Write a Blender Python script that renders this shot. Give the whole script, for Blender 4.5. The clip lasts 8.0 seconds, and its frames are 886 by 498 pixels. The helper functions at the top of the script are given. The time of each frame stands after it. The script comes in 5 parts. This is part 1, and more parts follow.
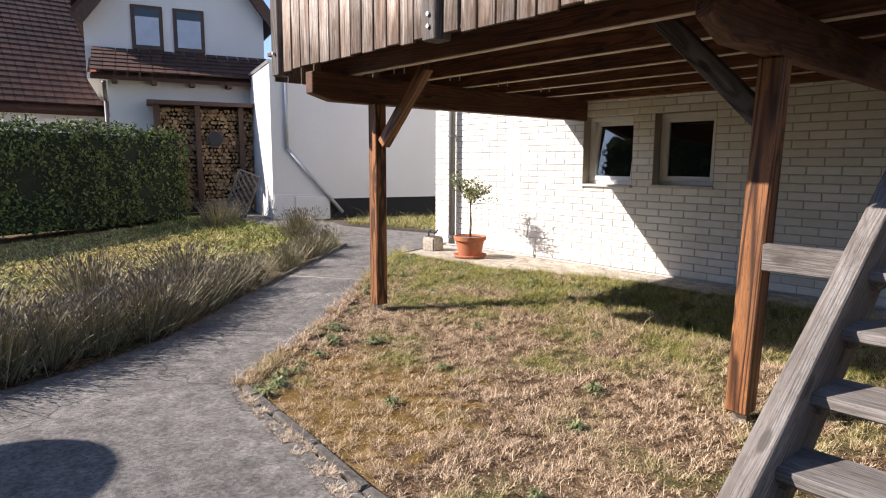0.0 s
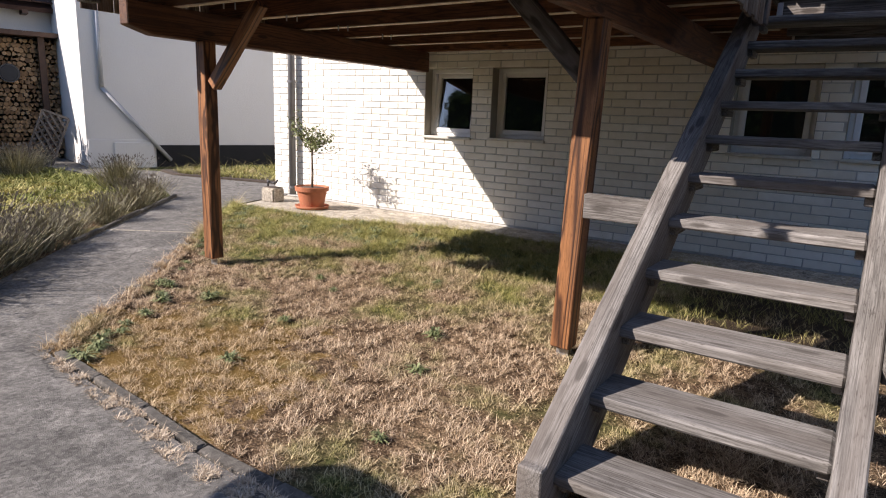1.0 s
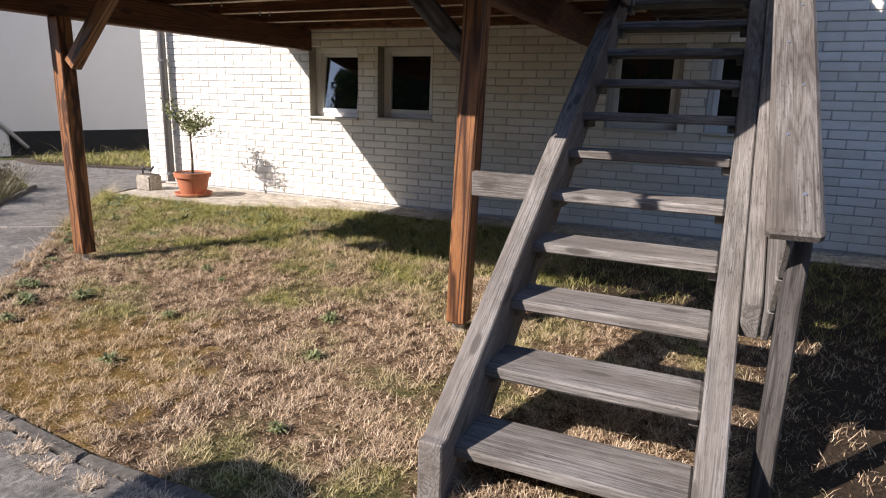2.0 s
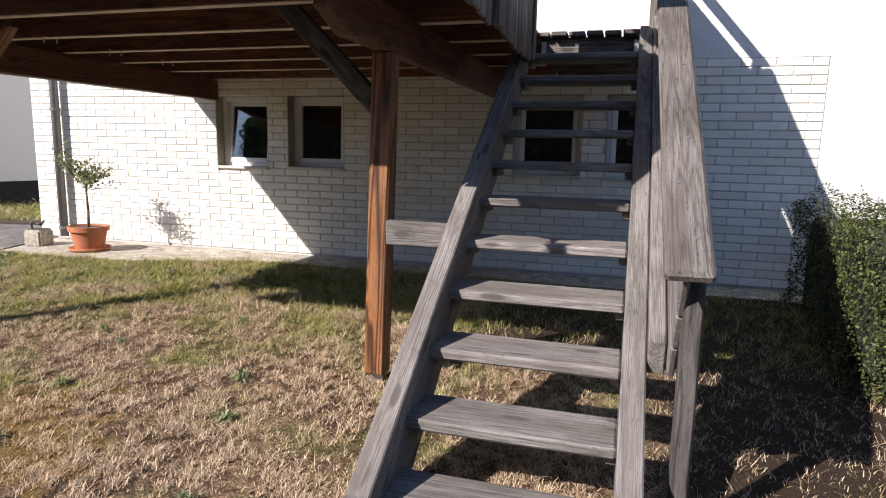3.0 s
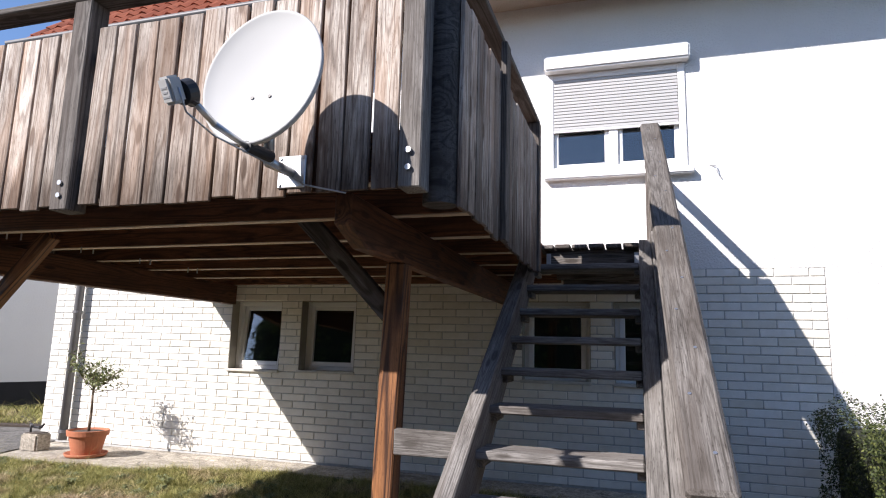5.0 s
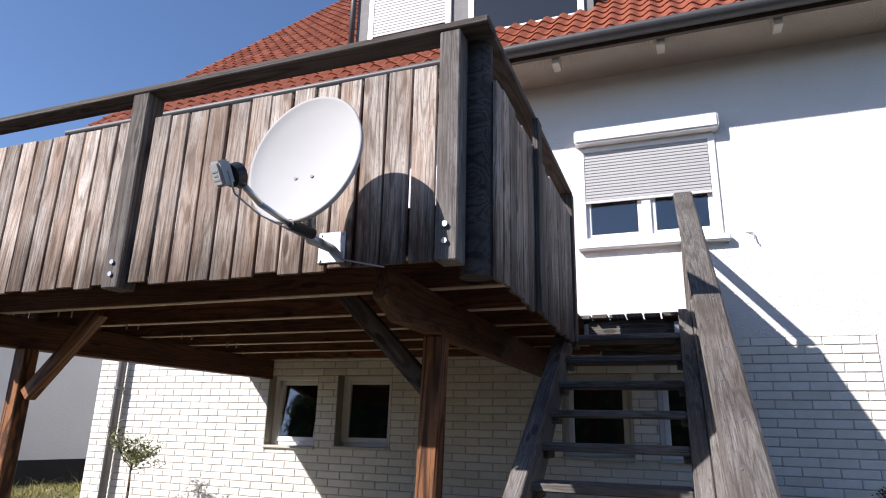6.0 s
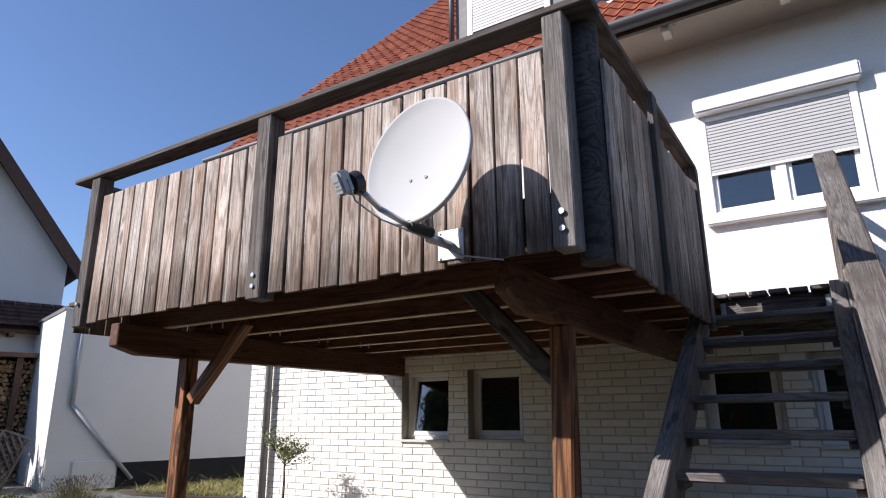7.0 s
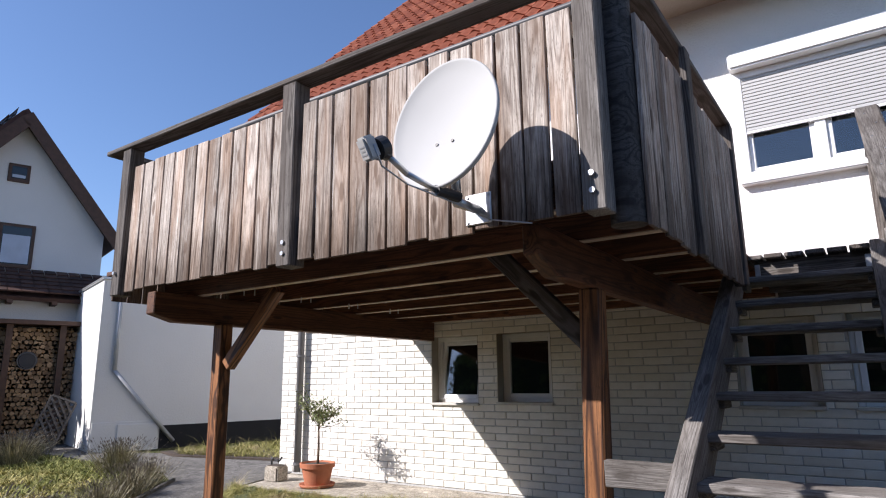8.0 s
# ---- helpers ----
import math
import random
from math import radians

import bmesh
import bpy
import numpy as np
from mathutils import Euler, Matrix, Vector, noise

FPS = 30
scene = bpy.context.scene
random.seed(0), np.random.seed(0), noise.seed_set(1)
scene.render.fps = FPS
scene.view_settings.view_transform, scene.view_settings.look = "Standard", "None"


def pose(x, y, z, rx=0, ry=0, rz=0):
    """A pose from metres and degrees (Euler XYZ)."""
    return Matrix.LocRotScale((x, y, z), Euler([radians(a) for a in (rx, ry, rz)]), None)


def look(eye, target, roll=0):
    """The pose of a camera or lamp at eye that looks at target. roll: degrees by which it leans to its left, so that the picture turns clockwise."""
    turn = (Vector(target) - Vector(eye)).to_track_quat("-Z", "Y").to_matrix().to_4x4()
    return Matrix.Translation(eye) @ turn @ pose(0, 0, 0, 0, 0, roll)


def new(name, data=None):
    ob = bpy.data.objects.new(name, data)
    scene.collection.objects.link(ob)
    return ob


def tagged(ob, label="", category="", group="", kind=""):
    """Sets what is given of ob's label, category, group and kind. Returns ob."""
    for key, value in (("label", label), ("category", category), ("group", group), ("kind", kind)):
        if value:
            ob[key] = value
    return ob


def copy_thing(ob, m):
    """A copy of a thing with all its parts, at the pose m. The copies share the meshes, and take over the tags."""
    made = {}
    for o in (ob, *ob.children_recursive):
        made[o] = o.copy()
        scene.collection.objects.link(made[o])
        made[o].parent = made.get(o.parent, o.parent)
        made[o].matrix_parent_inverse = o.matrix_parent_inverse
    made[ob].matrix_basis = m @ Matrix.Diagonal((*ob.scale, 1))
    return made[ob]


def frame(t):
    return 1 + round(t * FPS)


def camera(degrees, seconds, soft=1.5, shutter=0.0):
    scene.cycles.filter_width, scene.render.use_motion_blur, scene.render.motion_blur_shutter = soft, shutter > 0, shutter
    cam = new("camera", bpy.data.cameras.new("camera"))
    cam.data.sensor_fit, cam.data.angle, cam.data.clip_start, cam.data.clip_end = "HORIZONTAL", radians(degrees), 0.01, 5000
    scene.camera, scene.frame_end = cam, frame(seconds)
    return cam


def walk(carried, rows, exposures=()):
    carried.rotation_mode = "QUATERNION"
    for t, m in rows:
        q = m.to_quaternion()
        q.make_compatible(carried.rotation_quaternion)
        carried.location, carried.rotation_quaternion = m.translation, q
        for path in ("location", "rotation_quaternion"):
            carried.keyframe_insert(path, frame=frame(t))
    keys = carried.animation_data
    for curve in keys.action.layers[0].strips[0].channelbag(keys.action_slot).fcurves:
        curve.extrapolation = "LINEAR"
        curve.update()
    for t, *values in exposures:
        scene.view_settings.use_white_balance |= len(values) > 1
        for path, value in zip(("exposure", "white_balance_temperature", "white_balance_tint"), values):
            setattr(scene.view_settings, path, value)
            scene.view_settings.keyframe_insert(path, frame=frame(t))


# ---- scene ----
cam = camera(71.01, 8.0, soft=1.1)
PATH = [
    (0, (0.791, -6.975, 1.343), (-0.691, -5.661, 1.068), 0.24),
    (0.5, (0.793, -6.968, 1.336), (-0.529, -5.507, 0.993), 1.03),
    (1, (0.802, -6.954, 1.328), (-0.290, -5.331, 0.911), 2.16),
    (1.5, (0.801, -6.952, 1.332), (-0.148, -5.254, 0.865), 2.69),
    (2, (0.816, -6.947, 1.330), (0.025, -5.171, 0.862), 1.57),
    (2.2, (0.823, -6.947, 1.334), (0.123, -5.134, 0.864), 0.84),
    (3.3, (0.816, -6.949, 1.357), (0.268, -5.038, 1.137), 1.63),
    (3.5, (0.820, -6.959, 1.358), (0.262, -5.044, 1.212), 1.67),
    (4, (0.822, -6.970, 1.367), (0.246, -5.055, 1.357), 1.63),
    (4.5, (0.828, -6.988, 1.371), (0.243, -5.081, 1.523), 1.60),
    (5, (0.828, -6.992, 1.379), (0.234, -5.110, 1.700), 1.56),
    (5.2, (0.828, -6.994, 1.380), (0.212, -5.130, 1.761), 1.42),
    (6.3, (0.825, -7.038, 1.372), (0.071, -5.272, 1.933), 1.02),
    (6.5, (0.828, -7.037, 1.372), (-0.003, -5.302, 1.919), 0.56),
    (7, (0.823, -7.034, 1.372), (-0.202, -5.397, 1.891), -0.46),
    (7.5, (0.817, -7.030, 1.373), (-0.292, -5.441, 1.867), -0.71),
    (8, (0.813, -7.024, 1.370), (-0.301, -5.414, 1.783), -0.72),
]
walk(cam, [(t, look(eye, target, roll)) for t, eye, target, roll in PATH], [(0, 0.62, 6750, 19), (1, 0.43, 6750, 19), (3.5, 0.43, 6500, 18), (5, 0.4, 6320, 17), (6.5, 0.09, 6230, 18), (8, 0.22, 6230, 18)])

# ---- world and sun ----
SUN_DIR = Vector((0.865, 1.09, -1.0)).normalized()
world = bpy.data.worlds.new("world")
scene.world = world
world.use_nodes = True
wn = world.node_tree.nodes
sky = wn.new("ShaderNodeTexSky")
sky.sky_type = "NISHITA"
sky.sun_disc = False
sky.sun_elevation = math.asin(-SUN_DIR.z)
sky.sun_rotation = math.atan2(-SUN_DIR.x, -SUN_DIR.y)
sky.air_density, sky.dust_density, sky.ozone_density = 1.0, 0.5, 5.0
world.node_tree.links.new(sky.outputs[0], wn["Background"].inputs[0])
wn["Background"].inputs[1].default_value = 0.147
sun_data = bpy.data.lights.new("sun", "SUN")
sun_data.energy, sun_data.angle, sun_data.color = 6.6, radians(0.55), (1.0, 0.95, 0.87)
sun = new("sun", sun_data)
sun.matrix_world = look((0, 0, 0), SUN_DIR)

# ---- helpers of this scene ----
WORLD = {}


def thing(name, x=0, y=0, z=0, label="", category="", group="", kind=""):
    """An empty at the base of a thing, which parents its parts."""
    ob = new(name)
    ob.empty_display_size = 0.1
    ob.matrix_basis = Matrix.Translation((x, y, z))
    WORLD[ob] = ob.matrix_basis.copy()
    return tagged(ob, label, category, group, kind)


def part(name, bm, material, parent=None, label="", m=None, smooth=False, kind=""):
    """Links a bmesh as one mesh object; m is its place in the world."""
    me = bm
    if isinstance(bm, bmesh.types.BMesh):
        me = bpy.data.meshes.new(name)
        bm.to_mesh(me)
        bm.free()
        if smooth:
            me.shade_smooth()
        me.materials.append(material)
    ob = new(name, me)
    m = m or Matrix()
    WORLD[ob] = m.copy()
    if parent:
        ob.parent = parent
        ob.matrix_parent_inverse = WORLD[parent].inverted()
    ob.matrix_basis = m
    if label:
        ob["label"] = label
    if kind:
        ob["kind"] = kind
    return ob


def box_bm(lo, hi, bevel=0.0, bm=None, seg=1):
    bm = bm or bmesh.new()
    lo, hi = Vector(lo), Vector(hi)
    made = bmesh.ops.create_cube(bm, size=1, matrix=Matrix.LocRotScale((lo + hi) / 2, None, hi - lo))
    if bevel:
        edges = list({e for v in made["verts"] for e in v.link_edges})
        bmesh.ops.bevel(bm, geom=edges, offset=bevel, segments=seg, affect="EDGES", clamp_overlap=True)
    return bm


def cyl_bm(p0, p1, r0, r1=None, sides=12, bm=None, caps=True):
    bm = bm or bmesh.new()
    p0, p1 = Vector(p0), Vector(p1)
    d = p1 - p0
    m = Matrix.Translation((p0 + p1) / 2) @ d.to_track_quat("Z", "Y").to_matrix().to_4x4()
    bmesh.ops.create_cone(bm, cap_ends=caps, segments=sides, radius1=r0, radius2=r0 if r1 is None else r1, depth=d.length, matrix=m)
    return bm


def timber(name, p0, p1, width, height, material, parent=None, up=(0, 0, 1), bevel=0.006, label="", wear=0.0, seed=0):
    """A sawn timber from p0 to p1 with its grain along local x; up is the side on which its height is measured."""
    p0, p1 = Vector(p0), Vector(p1)
    x = (p1 - p0).normalized()
    y = Vector(up).cross(x).normalized()
    z = x.cross(y)
    m = Matrix.Translation((p0 + p1) / 2) @ Matrix((x, y, z)).transposed().to_4x4()
    L = (p1 - p0).length
    bm = box_bm((-L / 2, -width / 2, -height / 2), (L / 2, width / 2, height / 2), bevel)
    if wear:
        rng = random.Random(seed)
        for v in bm.verts:
            v.co += Vector((rng.uniform(-1, 1), rng.uniform(-1, 1), rng.uniform(-1, 1))) * wear
    return part(name, bm, material, parent, label, m)


def from_arrays(name, verts, faces, material, parent=None, label="", kind="", m=None, smooth=False):
    me = bpy.data.meshes.new(name)
    me.from_pydata([tuple(v) for v in verts], [], [tuple(f) for f in faces])
    me.materials.append(material)
    if smooth:
        me.shade_smooth()
    return part(name, me, material, parent, label, m, kind=kind)


# ---- materials ----
def mat(name, rough=0.8, metal=0.0, spec=0.5):
    ma = bpy.data.materials.new(name)
    ma.use_nodes = True
    b = ma.node_tree.nodes["Principled BSDF"]
    b.inputs["Roughness"].default_value = rough
    b.inputs["Metallic"].default_value = metal
    b.inputs["Specular IOR Level"].default_value = spec
    return ma, ma.node_tree.nodes, ma.node_tree.links, b


def coords(n, l, scale=(1, 1, 1), per_object=False):
    tc = n.new("ShaderNodeTexCoord")
    mp = n.new("ShaderNodeMapping")
    mp.inputs["Scale"].default_value = scale
    src = tc.outputs["Object"]
    if per_object:
        oi = n.new("ShaderNodeObjectInfo")
        mul = n.new("ShaderNodeMath")
        mul.operation = "MULTIPLY"
        mul.inputs[1].default_value = 57.0
        l.new(oi.outputs["Random"], mul.inputs[0])
        comb = n.new("ShaderNodeCombineXYZ")
        for i in range(3):
            l.new(mul.outputs[0], comb.inputs[i])
        add = n.new("ShaderNodeVectorMath")
        l.new(src, add.inputs[0])
        l.new(comb.outputs[0], add.inputs[1])
        src = add.outputs[0]
    l.new(src, mp.inputs["Vector"])
    return mp.outputs[0]


def noise_tex(n, l, vec, scale, detail=4, rough=0.6):
    t = n.new("ShaderNodeTexNoise")
    t.inputs["Scale"].default_value = scale
    t.inputs["Detail"].default_value = detail
    t.inputs["Roughness"].default_value = rough
    l.new(vec, t.inputs["Vector"])
    return t.outputs["Fac"]


def ramp(n, l, fac, stops):
    r = n.new("ShaderNodeValToRGB")
    e = r.color_ramp.elements
    while len(e) < len(stops):
        e.new(0.5)
    for el, (p, c) in zip(e, stops):
        el.position, el.color = p, (*c, 1)
    l.new(fac, r.inputs[0])
    return r.outputs[0]


def mix(n, l, fac, a, b, mode="MIX"):
    m = n.new("ShaderNodeMix")
    m.data_type, m.blend_type = "RGBA", mode
    for sock, v in ((m.inputs[0], fac), (m.inputs[6], a), (m.inputs[7], b)):
        if isinstance(v, (int, float)):
            sock.default_value = v
        elif isinstance(v, tuple):
            sock.default_value = (*v, 1)
        else:
            l.new(v, sock)
    return m.outputs[2]


def bump(n, l, b, height, strength=0.3, dist=0.01):
    bp = n.new("ShaderNodeBump")
    bp.inputs["Strength"].default_value = strength
    bp.inputs["Distance"].default_value = dist
    l.new(height, bp.inputs["Height"])
    l.new(bp.outputs[0], b.inputs["Normal"])


def calc(n, l, op, a, b_):
    m = n.new("ShaderNodeMath")
    m.operation = op
    for k, v in enumerate((a, b_)):
        if isinstance(v, (int, float)):
            m.inputs[k].default_value = v
        else:
            l.new(v, m.inputs[k])
    return m.outputs[0]


def wood(name, dark, mid, light, tint, rough=0.75, knots=True, spread=0.5, spec=0.3, figure=0.5, fine_cut=0.6, bent=5.0, turn=95.0, soaked=False):
    """Sawn wood, grain along local x: growth rings as contours of a stretched field that bend round the knots;
    tint is a second tone that patches drift to."""
    ma, n, l, b = mat(name, rough, spec=spec)
    fine = noise_tex(n, l, coords(n, l, (7.0, 210, 210), True), 1.0, 4, 0.7)
    v = n.new("ShaderNodeTexVoronoi")
    v.inputs["Scale"].default_value = 1.0
    l.new(coords(n, l, (2.6, 8.5, 8.5), True), v.inputs["Vector"])
    bend = ramp(n, l, v.outputs["Distance"], [(0.0, (1, 1, 1)), (0.5, (0, 0, 0))])
    field = noise_tex(n, l, coords(n, l, (0.33, 7.0, 7.0), True), 1.0, 2, 0.35)
    turns = calc(n, l, "ADD", calc(n, l, "MULTIPLY", field, turn), calc(n, l, "MULTIPLY", bend, bent))
    ring = calc(n, l, "MULTIPLY_ADD", calc(n, l, "SINE", turns, 0.0), 0.5)
    ring.node.inputs[2].default_value = 0.5
    col = mix(n, l, figure, mid, ramp(n, l, ring, [(0.0, dark), (0.22, mid), (0.6, light)]))
    col = mix(n, l, fine_cut, col, ramp(n, l, fine, [(0.34, (0.45, 0.44, 0.43)), (0.5, (1, 1, 1)), (0.66, (1.5, 1.5, 1.5))]), "MULTIPLY")
    fleck = noise_tex(n, l, coords(n, l, (26, 130, 130), True), 1.0, 3, 0.6)
    col = mix(n, l, 0.7, col, ramp(n, l, fleck, [(0.30, (0.35, 0.32, 0.30)), (0.42, (1, 1, 1))]), "MULTIPLY")
    broad = noise_tex(n, l, coords(n, l, (0.9, 9, 9), True), 1.0, 3, 0.5)
    patch = ramp(n, l, broad, [(0.42, (0, 0, 0)), (0.66, (1, 1, 1))])
    col = mix(n, l, patch, col, mix(n, l, 0.55, col, tint))
    stain = noise_tex(n, l, coords(n, l, (2.4, 3.5, 3.5), True), 1.0, 4, 0.6)
    col = mix(n, l, 0.75, col, ramp(n, l, stain, [(0.3, (0.6, 0.58, 0.57)), (0.62, (1.12, 1.12, 1.12))]), "MULTIPLY")
    oi = n.new("ShaderNodeObjectInfo")
    tone = ramp(n, l, oi.outputs["Random"], [(0.0, (1 - spread,) * 3), (1.0, (1 + spread * 0.45,) * 3)])
    col = mix(n, l, 1.0, col, tone, "MULTIPLY")
    if knots:
        k = ramp(n, l, v.outputs["Distance"], [(0.13, (1, 1, 1)), (0.19, (0, 0, 0))])
        col = mix(n, l, k, col, mix(n, l, 0.8, col, tuple(0.5 * (p + q * 0.5) for p, q in zip(dark, tint))))
    split = ramp(n, l, noise_tex(n, l, coords(n, l, (0.9, 80, 80), True), 1.0, 1, 0.5), [(0.66, (0, 0, 0)), (0.69, (1, 1, 1))])
    col = mix(n, l, mix(n, l, 0.7, (0.0, 0.0, 0.0), split), col, dark)
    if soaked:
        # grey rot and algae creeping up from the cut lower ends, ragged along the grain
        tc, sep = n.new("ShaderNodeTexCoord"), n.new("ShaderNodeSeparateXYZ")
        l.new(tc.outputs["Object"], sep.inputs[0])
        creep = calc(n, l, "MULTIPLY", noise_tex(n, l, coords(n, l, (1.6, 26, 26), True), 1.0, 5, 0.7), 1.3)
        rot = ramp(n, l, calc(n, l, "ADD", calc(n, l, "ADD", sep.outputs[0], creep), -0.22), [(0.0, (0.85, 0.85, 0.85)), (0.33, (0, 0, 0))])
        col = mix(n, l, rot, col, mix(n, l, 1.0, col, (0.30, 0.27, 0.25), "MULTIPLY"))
    l.new(col, b.inputs["Base Color"])
    bump(n, l, b, fine, 0.6, 0.004)
    return ma


def plain(name, col, rough=0.6, metal=0.0, var=0.12, scale=6.0, bumpy=0.0, bscale=60.0, spec=0.5):
    """A nearly even surface with faint blotches and a fine grain."""
    ma, n, l, b = mat(name, rough, metal, spec)
    vec = coords(n, l, (1, 1, 1), True)
    f = noise_tex(n, l, vec, scale, 5)
    lo, hi = tuple(c * (1 - var) for c in col), tuple(min(1, c * (1 + var)) for c in col)
    l.new(ramp(n, l, f, [(0.3, lo), (0.7, hi)]), b.inputs["Base Color"])
    if bumpy:
        bump(n, l, b, noise_tex(n, l, vec, bscale, 3), bumpy, 0.01)
    return ma


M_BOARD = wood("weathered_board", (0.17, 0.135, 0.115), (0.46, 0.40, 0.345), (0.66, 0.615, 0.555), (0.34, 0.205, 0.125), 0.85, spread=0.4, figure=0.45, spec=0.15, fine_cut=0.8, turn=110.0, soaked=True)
M_BEAM = wood("stained_beam", (0.035, 0.016, 0.009), (0.145, 0.062, 0.03), (0.26, 0.115, 0.056), (0.075, 0.034, 0.019), 0.6, spread=0.25, spec=0.4)
M_POST = wood("stained_post", (0.028, 0.012, 0.006), (0.15, 0.062, 0.026), (0.36, 0.16, 0.062), (0.08, 0.04, 0.025), 0.55, spread=0.15, spec=0.4, figure=0.75, turn=70.0)
M_STAIR = wood("grey_stair_wood", (0.085, 0.079, 0.073), (0.19, 0.18, 0.168), (0.35, 0.336, 0.318), (0.14, 0.12, 0.104), 0.9, spread=0.2, spec=0.12, figure=0.28, fine_cut=0.8, turn=130.0)
M_PLANK = wood("dark_grey_plank", (0.055, 0.049, 0.043), (0.125, 0.115, 0.104), (0.21, 0.198, 0.183), (0.09, 0.075, 0.063), 0.9, knots=False, spread=0.12, spec=0.12, figure=0.28, fine_cut=0.8, turn=130.0)
M_OLD = wood("weathered_and_shaded_post", (0.025, 0.023, 0.021), (0.065, 0.060, 0.056), (0.12, 0.112, 0.106), (0.055, 0.046, 0.04), 0.8, spread=0.2)
M_RAIL = wood("grey_rail_wood", (0.035, 0.03, 0.026), (0.10, 0.09, 0.08), (0.2, 0.185, 0.17), (0.08, 0.06, 0.048), 0.8, spread=0.2)
M_PALE = wood("pale_wood", (0.45, 0.36, 0.25), (0.62, 0.52, 0.4), (0.75, 0.66, 0.54), (0.55, 0.44, 0.32), 0.7, spread=0.1)
M_BLACK = plain("black_plastic", (0.02, 0.02, 0.022), 0.5, 0, 0.2, 10)
M_STEEL = plain("galvanised_steel", (0.55, 0.56, 0.57), 0.38, 0.9, 0.1, 20)
M_MORTAR = plain("mortar", (0.5, 0.5, 0.485), 0.9, 0, 0.15, 30, 0.3, 120)
# near-black that stands in for deep shade: rooms, wall void, log gaps
M_DARK = plain("unlit_dark", (0.015, 0.015, 0.016), 0.9, 0, 0.1)


def plaster(name, col, strength, scale):
    ma, n, l, b = mat(name, 0.85, spec=0.3)
    vec = coords(n, l)
    v = noise_tex(n, l, vec, scale, 4, 0.6)
    big = noise_tex(n, l, vec, 0.7, 4)
    l.new(ramp(n, l, big, [(0.3, tuple(c * 0.94 for c in col)), (0.7, col)]), b.inputs["Base Color"])
    bump(n, l, b, ramp(n, l, v, [(0.35, (0, 0, 0)), (0.66, (1, 1, 1))]), strength, 0.02)
    return ma


M_PLASTER = plaster("rough_plaster", (0.82, 0.81, 0.785), 0.42, 46)
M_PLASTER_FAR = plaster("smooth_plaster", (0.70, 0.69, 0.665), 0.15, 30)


def tile_mat(name, a, b_, c):
    ma, n, l, b = mat(name, 0.75, spec=0.3)
    g = n.new("ShaderNodeNewGeometry")
    col = ramp(n, l, g.outputs["Random Per Island"], [(0.0, a), (0.5, b_), (1.0, c)])
    sp = noise_tex(n, l, coords(n, l), 9, 5)
    col = mix(n, l, ramp(n, l, sp, [(0.5, (0, 0, 0)), (0.72, (0.6, 0.6, 0.6))]), col, tuple(x * 0.45 for x in a))
    l.new(col, b.inputs["Base Color"])
    bump(n, l, b, noise_tex(n, l, coords(n, l), 70, 3), 0.2, 0.005)
    return ma


M_TILE = tile_mat("clay_tile", (0.19, 0.05, 0.025), (0.26, 0.075, 0.037), (0.32, 0.105, 0.055))
M_TILE_DARK = tile_mat("brown_tile", (0.05, 0.026, 0.02), (0.07, 0.035, 0.026), (0.09, 0.045, 0.032))


def glass(name, tint=(0.02, 0.025, 0.03)):
    ma, n, l, b = mat(name, 0.03, spec=0.6)
    b.inputs["Base Color"].default_value = (*tint, 1)
    return ma


M_GLASS = glass("window_glass")

# ---- ground ----
GZ = -0.03


def concrete(name, col):
    ma, n, l, b = mat(name, 0.9, spec=0.25)
    vec = coords(n, l)
    big = noise_tex(n, l, vec, 0.9, 5, 0.6)
    fine = noise_tex(n, l, vec, 170, 3, 0.8)
    blot = noise_tex(n, l, vec, 7, 5, 0.65)
    c = ramp(n, l, big, [(0.3, tuple(x * 0.72 for x in col)), (0.7, tuple(x * 1.15 for x in col))])
    c = mix(n, l, 0.8, c, ramp(n, l, blot, [(0.32, (0.5, 0.5, 0.5)), (0.66, (1.2, 1.2, 1.2))]), "MULTIPLY")
    c = mix(n, l, 0.7, c, ramp(n, l, fine, [(0.3, (0.55, 0.55, 0.55)), (0.7, (1.25, 1.25, 1.25))]), "MULTIPLY")
    v = n.new("ShaderNodeTexVoronoi")
    v.feature = "DISTANCE_TO_EDGE"
    v.inputs["Scale"].default_value = 0.3
    warp = n.new("ShaderNodeVectorMath")
    warp.operation = "MULTIPLY_ADD"
    nt = n.new("ShaderNodeTexNoise")
    nt.inputs["Scale"].default_value, nt.inputs["Detail"].default_value = 3.0, 5
    l.new(vec, nt.inputs["Vector"])
    l.new(nt.outputs["Color"], warp.inputs[0])
    warp.inputs[1].default_value = (0.5, 0.5, 0.5)
    l.new(vec, warp.inputs[2])
    l.new(warp.outputs[0], v.inputs["Vector"])
    scuff = ramp(n, l, noise_tex(n, l, vec, 2.6, 7, 0.75), [(0.56, (0, 0, 0)), (0.7, (0.55, 0.55, 0.55))])
    c = mix(n, l, scuff, c, tuple(min(1, x * 1.9) for x in col))
    crack = ramp(n, l, v.outputs["Distance"], [(0.001, (1, 1, 1)), (0.003, (0, 0, 0))])
    c = mix(n, l, crack, c, tuple(x * 0.35 for x in col))
    grit = n.new("ShaderNodeTexVoronoi")
    grit.inputs["Scale"].default_value = 60
    l.new(vec, grit.inputs["Vector"])
    c = mix(n, l, 0.6, c, ramp(n, l, grit.outputs["Color"], [(0.15, (0.5, 0.49, 0.48)), (0.85, (1.45, 1.44, 1.42))]), "MULTIPLY")
    l.new(c, b.inputs["Base Color"])
    bump(n, l, b, fine, 0.8, 0.008)
    return ma


